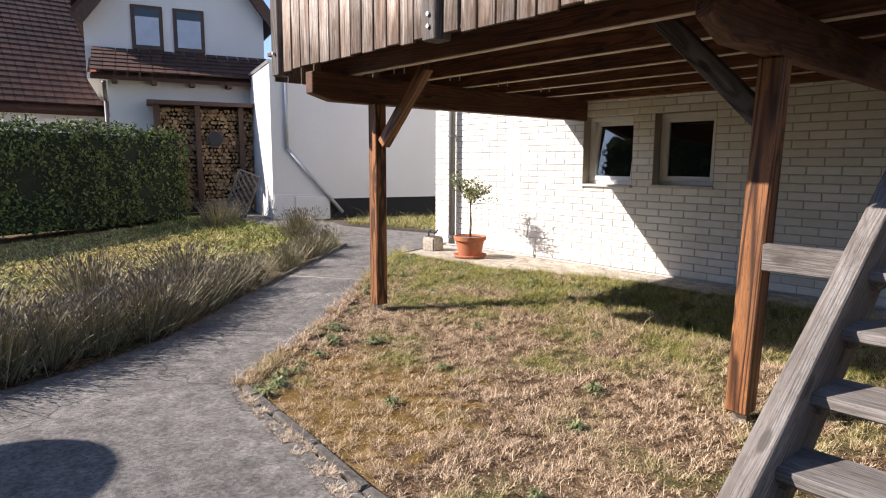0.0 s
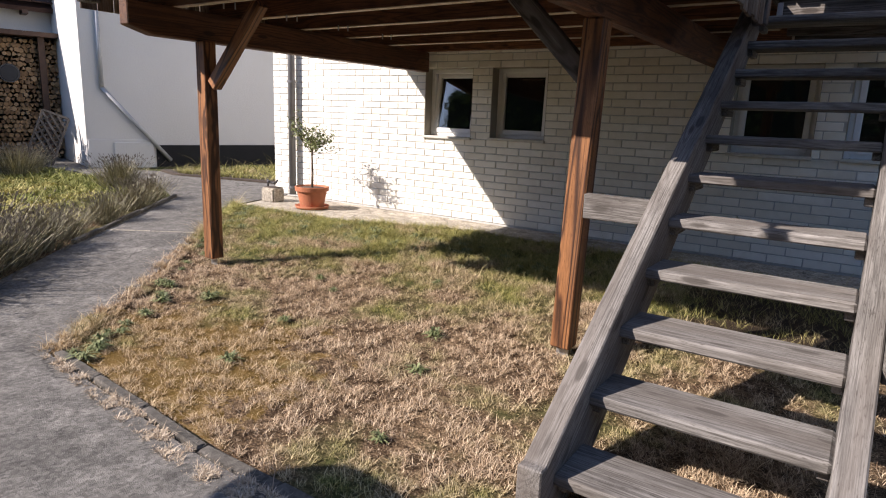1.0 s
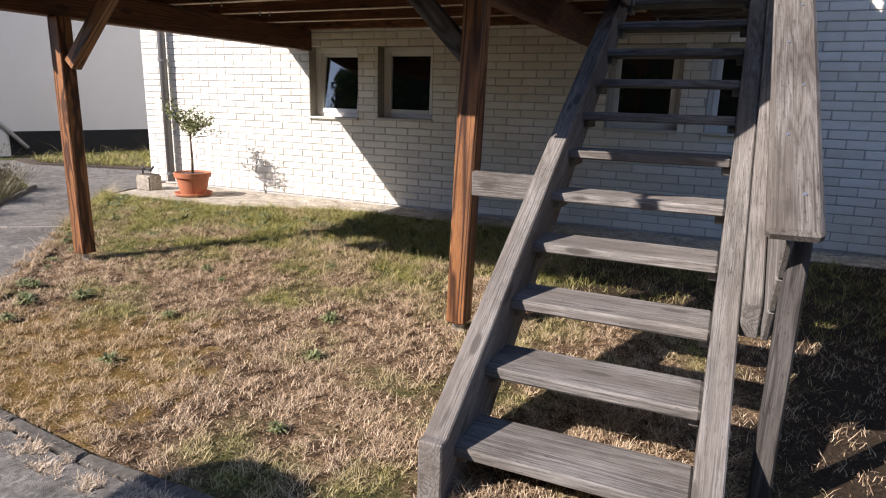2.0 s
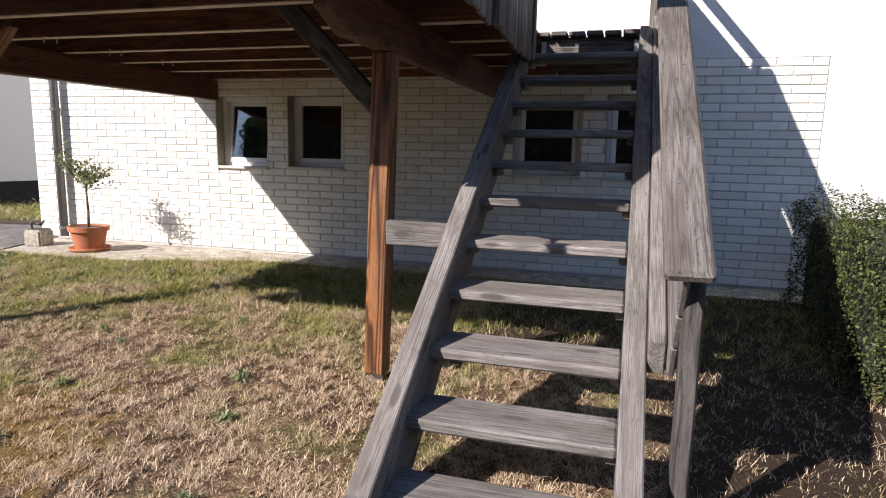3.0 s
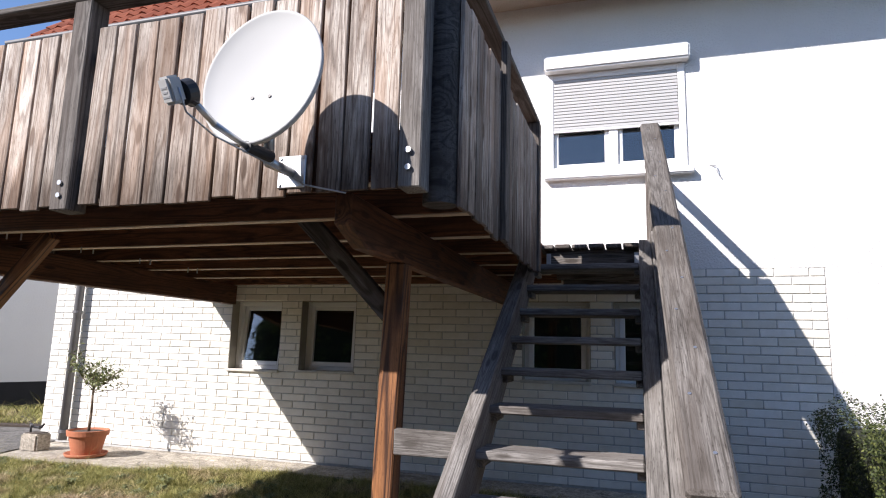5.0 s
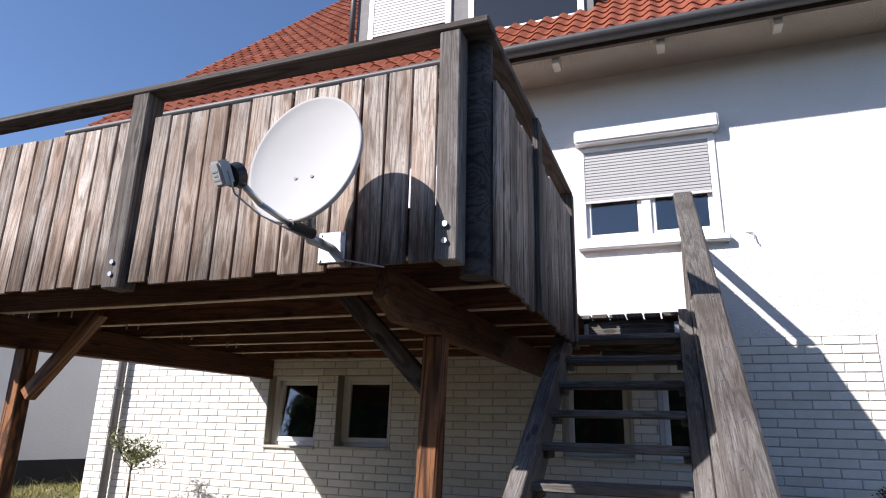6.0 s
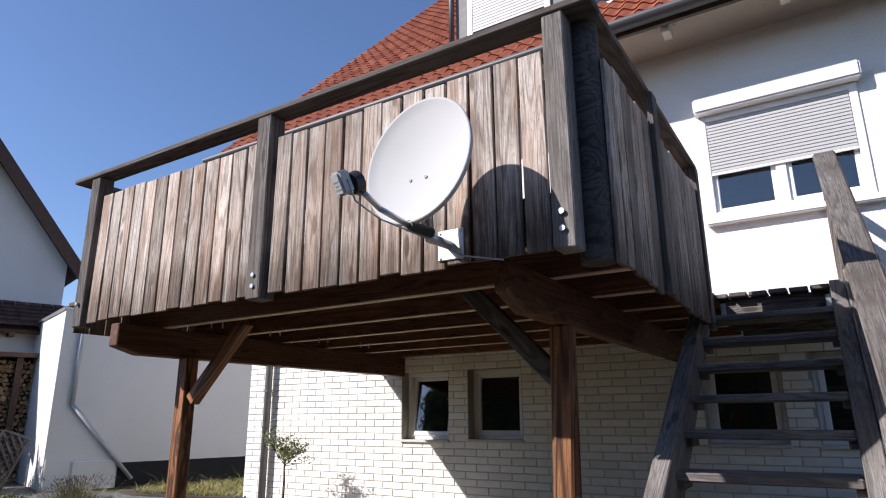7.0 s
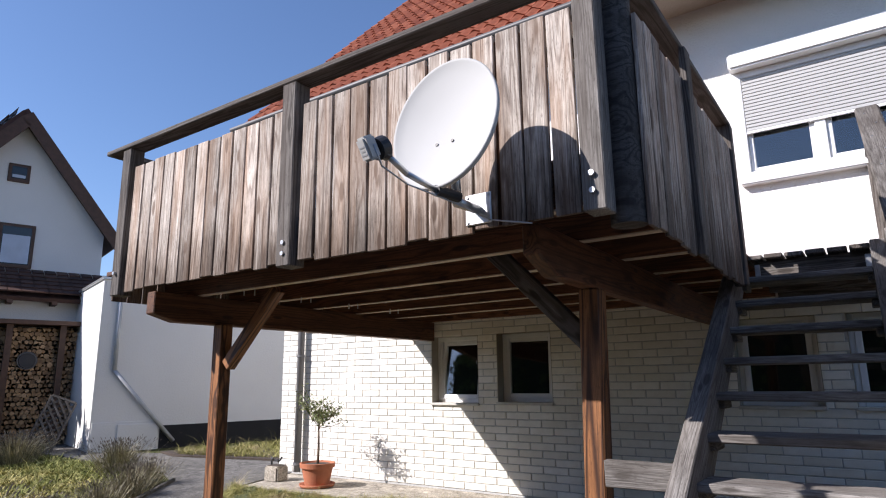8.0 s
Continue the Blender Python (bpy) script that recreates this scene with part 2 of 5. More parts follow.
def green_share(n, l, vec):
    """How much of the lawn is green: patches, more of them close to the house and beyond the lavender."""
    sep = n.new("ShaderNodeSeparateXYZ")
    l.new(vec, sep.inputs[0])
    near = n.new("ShaderNodeMapRange")
    near.inputs[1].default_value, near.inputs[2].default_value = -3.6, -1.6
    near.inputs[3].default_value, near.inputs[4].default_value = 0.0, 0.21
    l.new(sep.outputs[1], near.inputs[0])
    far = n.new("ShaderNodeMapRange")
    far.inputs[1].default_value, far.inputs[2].default_value = -5.5, -7.0
    far.inputs[3].default_value, far.inputs[4].default_value = 0.0, 0.02
    l.new(sep.outputs[0], far.inputs[0])
    add = n.new("ShaderNodeMath")
    l.new(near.outputs[0], add.inputs[0])
    l.new(far.outputs[0], add.inputs[1])
    tot = n.new("ShaderNodeMath")
    l.new(add.outputs[0], tot.inputs[0])
    l.new(noise_tex(n, l, vec, 1.6, 5, 0.65), tot.inputs[1])
    return ramp(n, l, tot.outputs[0], [(0.52, (0, 0, 0)), (0.70, (1, 1, 1))])


def moss_share(n, l, vec):
    """Ochre moss in the corner of the lawn by the edging."""
    d = n.new("ShaderNodeVectorMath")
    d.operation = "DISTANCE"
    d.inputs[1].default_value = (-2.6, -5.0, -0.65)
    l.new(vec, d.inputs[0])
    sub = n.new("ShaderNodeMath")
    sub.operation = "MULTIPLY_ADD"
    l.new(noise_tex(n, l, vec, 5, 4, 0.7), sub.inputs[0])
    sub.inputs[1].default_value = -2.0
    l.new(d.outputs["Value"], sub.inputs[2])
    return ramp(n, l, sub.outputs[0], [(-0.5, (0.55, 0.55, 0.55)), (0.1, (0, 0, 0))])


def shaded_earth_share(n, l, vec):
    """Ground darkened for the shade between the stairs, the house wall and the boxwood, as earth with a ragged edge."""
    sep = n.new("ShaderNodeSeparateXYZ")
    l.new(vec, sep.inputs[0])
    ax = calc(n, l, "ADD", sep.outputs[0], 0.3)
    ay = calc(n, l, "ADD", sep.outputs[1], 2.75)
    rag = calc(n, l, "MULTIPLY", calc(n, l, "SUBTRACT", noise_tex(n, l, vec, 3.5, 5, 0.7), 0.5), 1.6)
    return ramp(n, l, calc(n, l, "ADD", calc(n, l, "MAXIMUM", calc(n, l, "MINIMUM", ax, ay), calc(n, l, "ADD", sep.outputs[0], -0.95)), rag), [(0.0, (0, 0, 0)), (0.35, (1, 1, 1))])


def lawn_soil():
    ma, n, l, b = mat("lawn_soil", 0.95, spec=0.1)
    vec = coords(n, l)
    fine = noise_tex(n, l, vec, 75, 6, 0.8)
    straw = ramp(n, l, fine, [(0.36, (0.03, 0.019, 0.012)), (0.5, (0.18, 0.122, 0.072)), (0.64, (0.55, 0.40, 0.25))])
    clump = ramp(n, l, noise_tex(n, l, vec, 19, 4, 0.7), [(0.38, (0.34, 0.31, 0.30)), (0.6, (1.15, 1.15, 1.15))])
    straw = mix(n, l, 0.9, straw, clump, "MULTIPLY")
    bare = ramp(n, l, noise_tex(n, l, vec, 3.2, 5, 0.7), [(0.42, (0.5, 0.47, 0.47)), (0.58, (1.1, 1.1, 1.1))])
    straw = mix(n, l, 0.9, straw, bare, "MULTIPLY")
    straw = mix(n, l, moss_share(n, l, vec), straw, mix(n, l, 0.7, straw, (0.27, 0.17, 0.03)))
    green = ramp(n, l, fine, [(0.3, (0.03, 0.035, 0.012)), (0.7, (0.12, 0.13, 0.045))])
    lawn = mix(n, l, green_share(n, l, vec), straw, green)
    # dark earth tone that paints in the shade beside the stairs
    earth = ramp(n, l, fine, [(0.35, (0.018, 0.013, 0.009)), (0.65, (0.075, 0.055, 0.038))])
    l.new(mix(n, l, shaded_earth_share(n, l, vec), lawn, earth), b.inputs["Base Color"])
    bump(n, l, b, fine, 0.8, 0.02)
    return ma


M_CONCRETE = concrete("worn_concrete", (0.195, 0.188, 0.175))
M_SLAB = concrete("pale_slab", (0.50, 0.455, 0.38))
M_KERB = concrete("old_kerb", (0.15, 0.14, 0.125))
M_SOIL = lawn_soil()


def slab_poly(points, z0, z1):
    """A flat slab over a plan outline (counter-clockwise)."""
    bm = bmesh.new()
    f = bm.faces.new([bm.verts.new((x, y, z1)) for x, y in points])
    r = bmesh.ops.extrude_face_region(bm, geom=[f])
    for v in r["geom"]:
        if isinstance(v, bmesh.types.BMVert):
            v.co.z = z0
    bmesh.ops.recalc_face_normals(bm, faces=bm.faces)
    return bm


def gz(y):
    """The ground falls a little from the house towards the concrete yard."""
    return -0.17 + 0.15 * min(max((y + 5.2) / 4.2, 0), 1)


def axis(stops):
    out = []
    for a, b, step in stops:
        n = max(1, round((b - a) / step))
        out += [a + (b - a) * i / n for i in range(n)]
    return out + [stops[-1][1]]


gx = axis([(-150, -30, 40), (-30, -9, 1.5), (-9, 4, 0.16), (4, 20, 2), (20, 150, 45)])
gy = axis([(-150, -14, 45), (-14, -6, 1), (-6, 0, 0.16), (0, 8, 1.5), (8, 150, 45)])
gv = [(x, y, gz(y) - 0.012 + 0.014 * noise.noise(Vector((x * 1.7, y * 1.7, 0))) * (1 if abs(x) < 9 and abs(y) < 7 else 0)) for y in gy for x in gx]
nx = len(gx)
gf = [(j * nx + i, j * nx + i + 1, (j + 1) * nx + i + 1, (j + 1) * nx + i) for j in range(len(gy) - 1) for i in range(nx - 1)]
ground = from_arrays("ground", gv, gf, M_SOIL, smooth=True)
tagged(ground, "dry patchy lawn ground with straw and weeds", "ground", kind="structure")


def draped(points, thick, lift, step=0.35):
    """A thin slab over a plan outline that follows the fall of the ground."""
    bm = slab_poly(points, -thick, 0.0)
    ys = [p[1] for p in points]
    y = max(min(ys), -5.4) + 0.01
    while y < min(max(ys), -0.8):
        bmesh.ops.bisect_plane(bm, geom=bm.verts[:] + bm.edges[:] + bm.faces[:], plane_co=(0, y, 0), plane_no=(0, 1, 0))
        y += step
    for v in bm.verts:
        v.co.z += gz(v.co.y) + lift
    return bm


LAWN_EDGE = [(-3.13, -5.35), (-3.94, -4.32), (-5.33, -2.78), (-6.63, -1.27)]
BED_EDGE = [(-7.87, -1.47), (-5.78, -4.06), (-4.66, -5.32), (-4.22, -6.04), (-4.08, -6.5)]
PATH_OUT = LAWN_EDGE + [(-6.95, -0.03), (-7.32, 0.2), (-8.26, 0.8), (-10.58, 0.25), (-11.47, 0.51), (-12.8, -0.13), (-15.9, 0.7), (-16.3, -0.3), (-13.48, -0.75), (-9.0, -0.95)] + BED_EDGE + [(-4.6, -9), (-4.6, -14), (9, -14), (9, -5.5), (-1.47, -5.49)]
path = part("path", draped(PATH_OUT[::-1], 0.1, 0.012), M_CONCRETE)
tagged(path, "worn grey concrete yard and garden path", "path", kind="structure")
apron = part("pavement", slab_poly([(-6.94, -0.03), (-6.6, -1.2), (-4.7, -1.1), (-3.2, -0.57), (3.2, -0.5), (3.2, -0.0)], -0.2, -0.018), M_SLAB)
tagged(apron, "pale concrete strip along the house wall", "pavement", kind="structure")


def kerb_run(points, width, height, material, label):
    """Edging stones laid end to end along a line."""
    k = thing("kerb", points[0][0], points[0][1], gz(points[0][1]), label, "kerb", kind="structure")
    rk = random.Random(9)
    for (xa, ya), (xb, yb) in zip(points, points[1:]):
        d = Vector((xb - xa, yb - ya, 0))
        n = max(1, round(d.length / 0.5))
        for i in range(n):
            p, q = Vector((xa, ya, 0)) + d * (i / n), Vector((xa, ya, 0)) + d * ((i + 1) / n - 0.006 / d.length)
            up = height + rk.uniform(-0.008, 0.006)
            timber("edging_stone", (p.x, p.y, gz(p.y) + up - 0.06), (q.x, q.y, gz(q.y) + up - 0.06), width, 0.12, material, k, bevel=0.008, wear=0.004, seed=i)
    return k


kerb_run([(4.0, -5.44), (-1.47, -5.44), (-3.1, -5.30)], 0.055, 0.025, M_KERB, "narrow weathered concrete edging beside the dry lawn")
kerb_run([(-7.87, -1.44), (-7.0, -2.52), (-5.9, -3.88)], 0.05, 0.06, M_KERB, "low concrete edging of the lavender bed")

# ---- house: walls with openings ----
BRICK_L, BRICK_R, BRICK_TOP = -7.28, 2.62, 2.296
LOW_WINDOWS = [(-4.262, -3.515, 1.06, 1.95), (-3.232, -2.472, 1.075, 1.95), (-0.42, 0.33, 1.065, 1.955), (0.58, 1.33, 1.065, 1.955)]
UP_WINDOW = (-0.135, 1.385, 3.405, 4.62)


def wall_with_holes(x0, x1, z0, z1, y0, y1, holes):
    """A wall along x from y0 (front) to y1, left open at the holes (x0, x1, z0, z1)."""
    bm = bmesh.new()
    xs = sorted({x0, x1, *(h[0] for h in holes), *(h[1] for h in holes)})
    zs = sorted({z0, z1, *(h[2] for h in holes), *(h[3] for h in holes)})

    def solid(i, k):
        if not (0 <= i < len(xs) - 1 and 0 <= k < len(zs) - 1):
            return False
        cx, cz = (xs[i] + xs[i + 1]) / 2, (zs[k] + zs[k + 1]) / 2
        return not any(h[0] < cx < h[1] and h[2] < cz < h[3] for h in holes)

    def quad(*pts):
        bm.faces.new([bm.verts.new(p) for p in pts])
    for i in range(len(xs) - 1):
        for k in range(len(zs) - 1):
            if not solid(i, k):
                continue
            a, b, c, d = xs[i], xs[i + 1], zs[k], zs[k + 1]
            quad((a, y0, c), (b, y0, c), (b, y0, d), (a, y0, d))
            quad((b, y1, c), (a, y1, c), (a, y1, d), (b, y1, d))
            if not solid(i - 1, k):
                quad((a, y1, c), (a, y0, c), (a, y0, d), (a, y1, d))
            if not solid(i + 1, k):
                quad((b, y0, c), (b, y1, c), (b, y1, d), (b, y0, d))
            if not solid(i, k - 1):
                quad((a, y1, c), (b, y1, c), (b, y0, c), (a, y0, c))
            if not solid(i, k + 1):
                quad((a, y0, d), (b, y0, d), (b, y1, d), (a, y1, d))
    bmesh.ops.remove_doubles(bm, verts=bm.verts, dist=0.0005)
    return bm


wall_low = part("wall_basement", wall_with_holes(BRICK_L, BRICK_R, -0.3, BRICK_TOP, 0.012, 0.36, LOW_WINDOWS), M_MORTAR)
tagged(wall_low, "white painted clinker brick basement wall", "wall", kind="structure")
wall_up = part("wall_upper", wall_with_holes(BRICK_L, 7.0, BRICK_TOP, 6.2, 0.0, 0.36, [UP_WINDOW]), M_PLASTER)
tagged(wall_up, "white rough-plastered upper wall", "wall", kind="structure")
wall_right = part("wall_side_bay", box_bm((BRICK_R + 0.002, 0.0, -0.3), (7.0, 0.36, BRICK_TOP - 0.002)), M_PLASTER)
tagged(wall_right, "white rough-plastered wall beside the brick", "wall", kind="structure")
wall_left = part("wall_gable", box_bm((BRICK_L, 0.365, -0.3), (BRICK_L + 0.36, 14.0, 6.2)), M_PLASTER)
tagged(wall_left, "white plastered gable wall of the house", "wall", kind="structure")
# room darkness painted as one near-black panel
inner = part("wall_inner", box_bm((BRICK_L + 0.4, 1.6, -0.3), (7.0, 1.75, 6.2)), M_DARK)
tagged(inner, "near-black panel standing in for the unlit rooms behind the windows", "wall", kind="structure")

# ---- deck ----
YF, DECK_L, DECK_R = -4.45, -4.2, 0.056
SIDE_L = -4.74          # the floor oversails its outer beam
deck = thing("timber_deck", -2, -2.2, 0, "raised brown timber balcony deck on two posts against the house", "balcony")


def post_beam(x0, x1, front, low):
    """A floor beam along y, with its front end cut to a nose below."""
    bm = bmesh.new()
    prof = [(front, 2.145), (front, low), (front + 0.22, 1.895), (0.0, 1.895), (0.0, 2.145)]
    cx, cy, cz = (x0 + x1) / 2, -2.05, 2.0
    w = x1 - x0
    rows = [[bm.verts.new((y - cy, s * w / 2, z - cz)) for y, z in prof] for s in (-1, 1)]
    bm.faces.new(rows[0])
    bm.faces.new(rows[1][::-1])
    for i in range(5):
        j = (i + 1) % 5
        bm.faces.new((rows[0][j], rows[0][i], rows[1][i], rows[1][j]))
    bmesh.ops.recalc_face_normals(bm, faces=bm.faces)
    bmesh.ops.bevel(bm, geom=bm.edges[:], offset=0.008, segments=1, affect="EDGES")
    part("beam", bm, M_BEAM, deck, m=Matrix.Translation((cx, cy, cz)) @ pose(0, 0, 0, 0, 0, 90))


post_beam(-4.325, -4.205, -4.1, 1.955)
post_beam(-0.615, -0.522, -4.25, 1.985)
timber("post", (-4.165, -3.43, -0.05), (-4.165, -3.43, 1.893), 0.125, 0.125, M_POST, deck, up=(0, 1, 0), bevel=0.008)
timber("post", (-0.615, -3.46, -0.05), (-0.565, -3.46, 1.893), 0.128, 0.128, M_POST, deck, up=(0, 1, 0), bevel=0.01)
timber("brace", (-4.06, -3.43, 1.52), (-3.42, -3.43, 2.17), 0.09, 0.11, M_POST, deck)
timber("brace", (-0.60, -3.46, 1.575), (-1.25, -3.46, 2.225), 0.08, 0.115, M_RAIL, deck)
for y in (-4.37, -3.67, -2.95, -2.25, -1.58, -0.85, -0.07):
    timber("joist", (SIDE_L if y > -4.2 else DECK_L, y, 2.225), (DECK_R - 0.03 if y > -4.2 else -0.205, y, 2.225), 0.07, 0.155, M_BEAM, deck, bevel=0.004)
    # added pale strip: raw underside wood with the ground's bounce light painted in
    if y < -0.5:
        timber("joist_strip", (DECK_L + 0.01, y, 2.1445), (DECK_R - 0.04 if y > -4.2 else -0.21, y, 2.1445), 0.066, 0.006, M_PALE, deck, bevel=0, label="pale raw-wood strip, lightened for bounce light on the joist underside")
n_floor = 32
for i in range(n_floor):
    y = -4.39 + i * (4.36 / n_floor) + 0.06
    timber("floor_board", (SIDE_L if y > -4.2 else DECK_L, y, 2.324), (DECK_R - 0.03 if y > -4.1 else -0.205, y, 2.324), 0.125, 0.036, M_BEAM, deck, bevel=0.003)
# galvanised bolts whose pale ends hang below the joists near the outer beam
for y in (-3.62, -2.97, -2.32, -1.66):
    for x in (-3.61, -3.54):
        part("bolt_end", cyl_bm((x, y + (x + 3.58) * 0.8, 2.10), (x, y + (x + 3.58) * 0.8, 2.15), 0.006, sides=8), M_STEEL, deck, "pale galvanised bolt end")
# cladding boards of the front
rng = random.Random(4)


def cladding(x0, x1, count):
    pitch = (x1 - x0) / count
    for i in range(count):
        x = x0 + pitch * (i + 0.5) + rng.uniform(-0.003, 0.003)
        w = pitch - rng.uniform(0.012, 0.022)
        tilt = rng.uniform(-0.004, 0.004)
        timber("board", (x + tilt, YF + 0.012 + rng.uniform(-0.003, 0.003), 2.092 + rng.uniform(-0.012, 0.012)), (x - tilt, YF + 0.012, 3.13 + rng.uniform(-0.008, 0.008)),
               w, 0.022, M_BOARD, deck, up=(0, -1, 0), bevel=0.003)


cladding(-4.06, -2.2, 13)
cladding(-2.07, -0.2, 13)


for k in range(12):
    for x0, x1 in ((-4.06, -2.2), (-2.07, -0.2)):
        if k in (4, 11) and x0 > -3:
            continue
        x = x0 + (x1 - x0) / 13 * (k + 1)
        timber("batten", (x, YF + 0.04, 2.11), (x, YF + 0.04, 3.11), 0.045, 0.016, M_BEAM, deck, up=(0, -1, 0), bevel=0.002)


def rail_post(x0, x1, y0, y1, z0, z1, material=M_RAIL):
    return timber("rail_post", ((x0 + x1) / 2, (y0 + y1) / 2, z0), ((x0 + x1) / 2, (y0 + y1) / 2, z1), x1 - x0, y1 - y0, material, deck, up=(0, 1, 0), bevel=0.006)


rail_post(-4.21, -4.09, YF - 0.03, YF + 0.09, 2.06, 3.295)
rail_post(-2.215, -2.09, YF - 0.04, YF + 0.09, 2.07, 3.295)
rail_post(-0.187, -0.078, YF - 0.035, YF + 0.09, 2.09, 3.295, M_STAIR)
part("rail_post", cyl_bm((-0.052, YF + 0.175, 2.05), (-0.05, YF + 0.17, 3.295), 0.082, 0.079, 24), M_OLD, deck, "round dark weathered log")
for z in (2.35, 2.95):
    timber("cladding_rail", (-4.08, YF + 0.075, z), (-0.2, YF + 0.075, z), 0.05, 0.09, M_BEAM, deck)
timber("handrail", (-4.46, YF + 0.03, 3.316), (0.07, YF + 0.03, 3.316), 0.15, 0.04, M_RAIL, deck)
timber("handrail", (0.0, YF + 0.107, 3.316), (0.0, -1.9, 3.316), 0.13, 0.04, M_RAIL, deck)
timber("handrail", (-4.40, YF + 0.12, 3.316), (-4.40, -0.02, 3.316), 0.13, 0.04, M_RAIL, deck)
# side cladding
pitch = 2.37 / 17
for i in range(17):
    y = -4.298 + pitch * (i + 0.5)
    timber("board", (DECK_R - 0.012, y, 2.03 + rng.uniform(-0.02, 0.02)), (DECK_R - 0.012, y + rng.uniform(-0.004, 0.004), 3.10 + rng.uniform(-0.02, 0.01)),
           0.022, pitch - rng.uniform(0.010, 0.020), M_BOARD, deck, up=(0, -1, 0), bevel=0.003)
rail_post(DECK_R - 0.005, DECK_R + 0.035, -3.44, -3.32, 2.03, 3.295)
rail_post(-0.03, DECK_R + 0.02, -2.02, -1.92, 2.03, 3.295)
for i in range(30):
    y = -4.2 + 0.14 * (i + 0.5)
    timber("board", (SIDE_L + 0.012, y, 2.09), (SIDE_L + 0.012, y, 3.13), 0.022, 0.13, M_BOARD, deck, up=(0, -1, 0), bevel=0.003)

# ---- stairs ----
stairs = thing("garden_stairs", 0.42, -4.95, gz(-4.95), "weathered grey open-tread timber stairs up to the balcony", "stairs")
RISE, RUN = 0.211, 0.3175


def nose(nr):
    return -3.66 + (nr - 5) * RUN, 0.8565 + (nr - 5) * RISE


perp = Vector((0, -RISE, RUN)).normalized()


def incline(name, x0, x1, rise0, drop, ya, yb, parent, square=False, material=M_STAIR):
    """An inclined timber beside the treads: rise0 above the nosing line, drop deep, cut plumb at both ends or level at its foot."""
    bm = bmesh.new()

    def line(y):
        return 0.8565 + (y + 3.66) / RUN * RISE
    foot = gz(ya) - 0.03
    if square:
        prof = [(ya, line(ya) + rise0 - drop), (ya - 0.02, line(ya) + rise0), (yb, line(yb) + rise0), (yb, line(yb) + rise0 - drop)]
    else:
        prof = [(ya, foot), (ya, line(ya) + rise0 + 0.035), (ya + 0.05, line(ya + 0.05) + rise0), (yb, line(yb) + rise0), (yb, line(yb) + rise0 - drop), (ya + 0.36, foot)]
    run = Vector((0, RUN, RISE)).normalized()
    side_ = Vector((1, 0, 0)).cross(run)
    m = Matrix((run, side_.cross(run), side_)).transposed().to_4x4()
    m.translation = ((x0 + x1) / 2, (ya + yb) / 2, line((ya + yb) / 2))
    inv = m.inverted()
    rows = [[bm.verts.new(inv @ Vector((x, y, z))) for y, z in prof] for x in (x0, x1)]
    bm.faces.new(rows[0])
    bm.faces.new(rows[1][::-1])
    for i in range(len(prof)):
        j = (i + 1) % len(prof)
        bm.faces.new((rows[0][j], rows[0][i], rows[1][i], rows[1][j]))
    bmesh.ops.recalc_face_normals(bm, faces=bm.faces)
    bmesh.ops.bevel(bm, geom=bm.edges[:], offset=0.006, segments=1, affect="EDGES")
    return part(name, bm, material, parent, m=m)


incline("stringer", -0.112, -0.012, 0.11, 0.27, -5.05, -1.52, stairs)
incline("stringer", 0.85, 0.948, 0.075, 0.25, -5.05, -1.52, stairs)
incline("cheek_timber", 0.951, 1.022, 0.15, 0.15, -4.30, -1.52, stairs, True)
for i in range(1, 12):
    y, z = nose(i)
    timber("tread", (-0.02, y + 0.15, z - 0.025), (0.848, y + 0.15, z - 0.025), 0.30, 0.05, M_STAIR, stairs, bevel=0.009, wear=0.002, seed=i)
    for x in (0.0, 0.83):
        timber("cleat", (x, y + 0.05, z - 0.073), (x, y + 0.25, z - 0.073), 0.044, 0.045, M_STAIR, stairs)
RAIL_LOW, RAIL_TOP = Vector((1.037, -4.84, 0.951)), Vector((0.967, -1.35, 3.425))
perp = Vector((0, -(RAIL_TOP.z - RAIL_LOW.z), RAIL_TOP.y - RAIL_LOW.y)).normalized()
timber("handrail", RAIL_LOW, RAIL_TOP, 0.16, 0.05, M_PLANK, stairs, up=perp, bevel=0.014)
for low, high in ((-0.32, -0.135), (-0.51, -0.325), (-0.70, -0.515)):
    mid_off = perp * ((low + high) / 2)
    timber("rail_board", RAIL_LOW + Vector((0.005, 0.09, 0.064)) + mid_off, RAIL_TOP + Vector((0.07, -0.02, -0.014)) + mid_off, 0.028, high - low, M_STAIR, stairs, up=perp)
# dark wood here replaces the shadow that should fall on this brown post
timber("stair_post", (1.085, -4.55, gz(-4.55) - 0.02), (1.085, -4.55, 1.12), 0.07, 0.09, M_OLD, stairs, up=(0, 1, 0), bevel=0.008)
timber("cross_bar", (-0.51, -3.565, 0.858), (-0.03, -3.565, 0.858), 0.05, 0.14, M_STAIR, deck, wear=0.004)
# landing with its guard towards the open side
for i in range(6):
    x = 0.06 + i * 0.145
    timber("landing_board", (x, -1.50 - 0.02 * (i % 2), 2.312), (x, -0.02, 2.312), 0.13, 0.036, M_RAIL, deck)
for y in (-1.40, -0.7, -0.1):
    timber("landing_joist", (DECK_R, y, 2.20), (0.94, y, 2.20), 0.06, 0.18, M_RAIL, deck)
for x in (0.075, 0.83):
    part("joist_hanger", box_bm((x - 0.02, -1.445, 2.12), (x + 0.02, -1.432, 2.26), 0.003), M_STEEL, deck, "galvanised joist hanger")
for y in (-1.28, -0.06):
    timber("guard_post", (0.965, y, 2.2), (0.965, y, 3.40), 0.05, 0.08, M_RAIL, deck, up=(0, 1, 0))
timber("guard_rail", (0.99, -1.33, 3.435), (0.99, -0.01, 3.435), 0.11, 0.035, M_RAIL, deck)
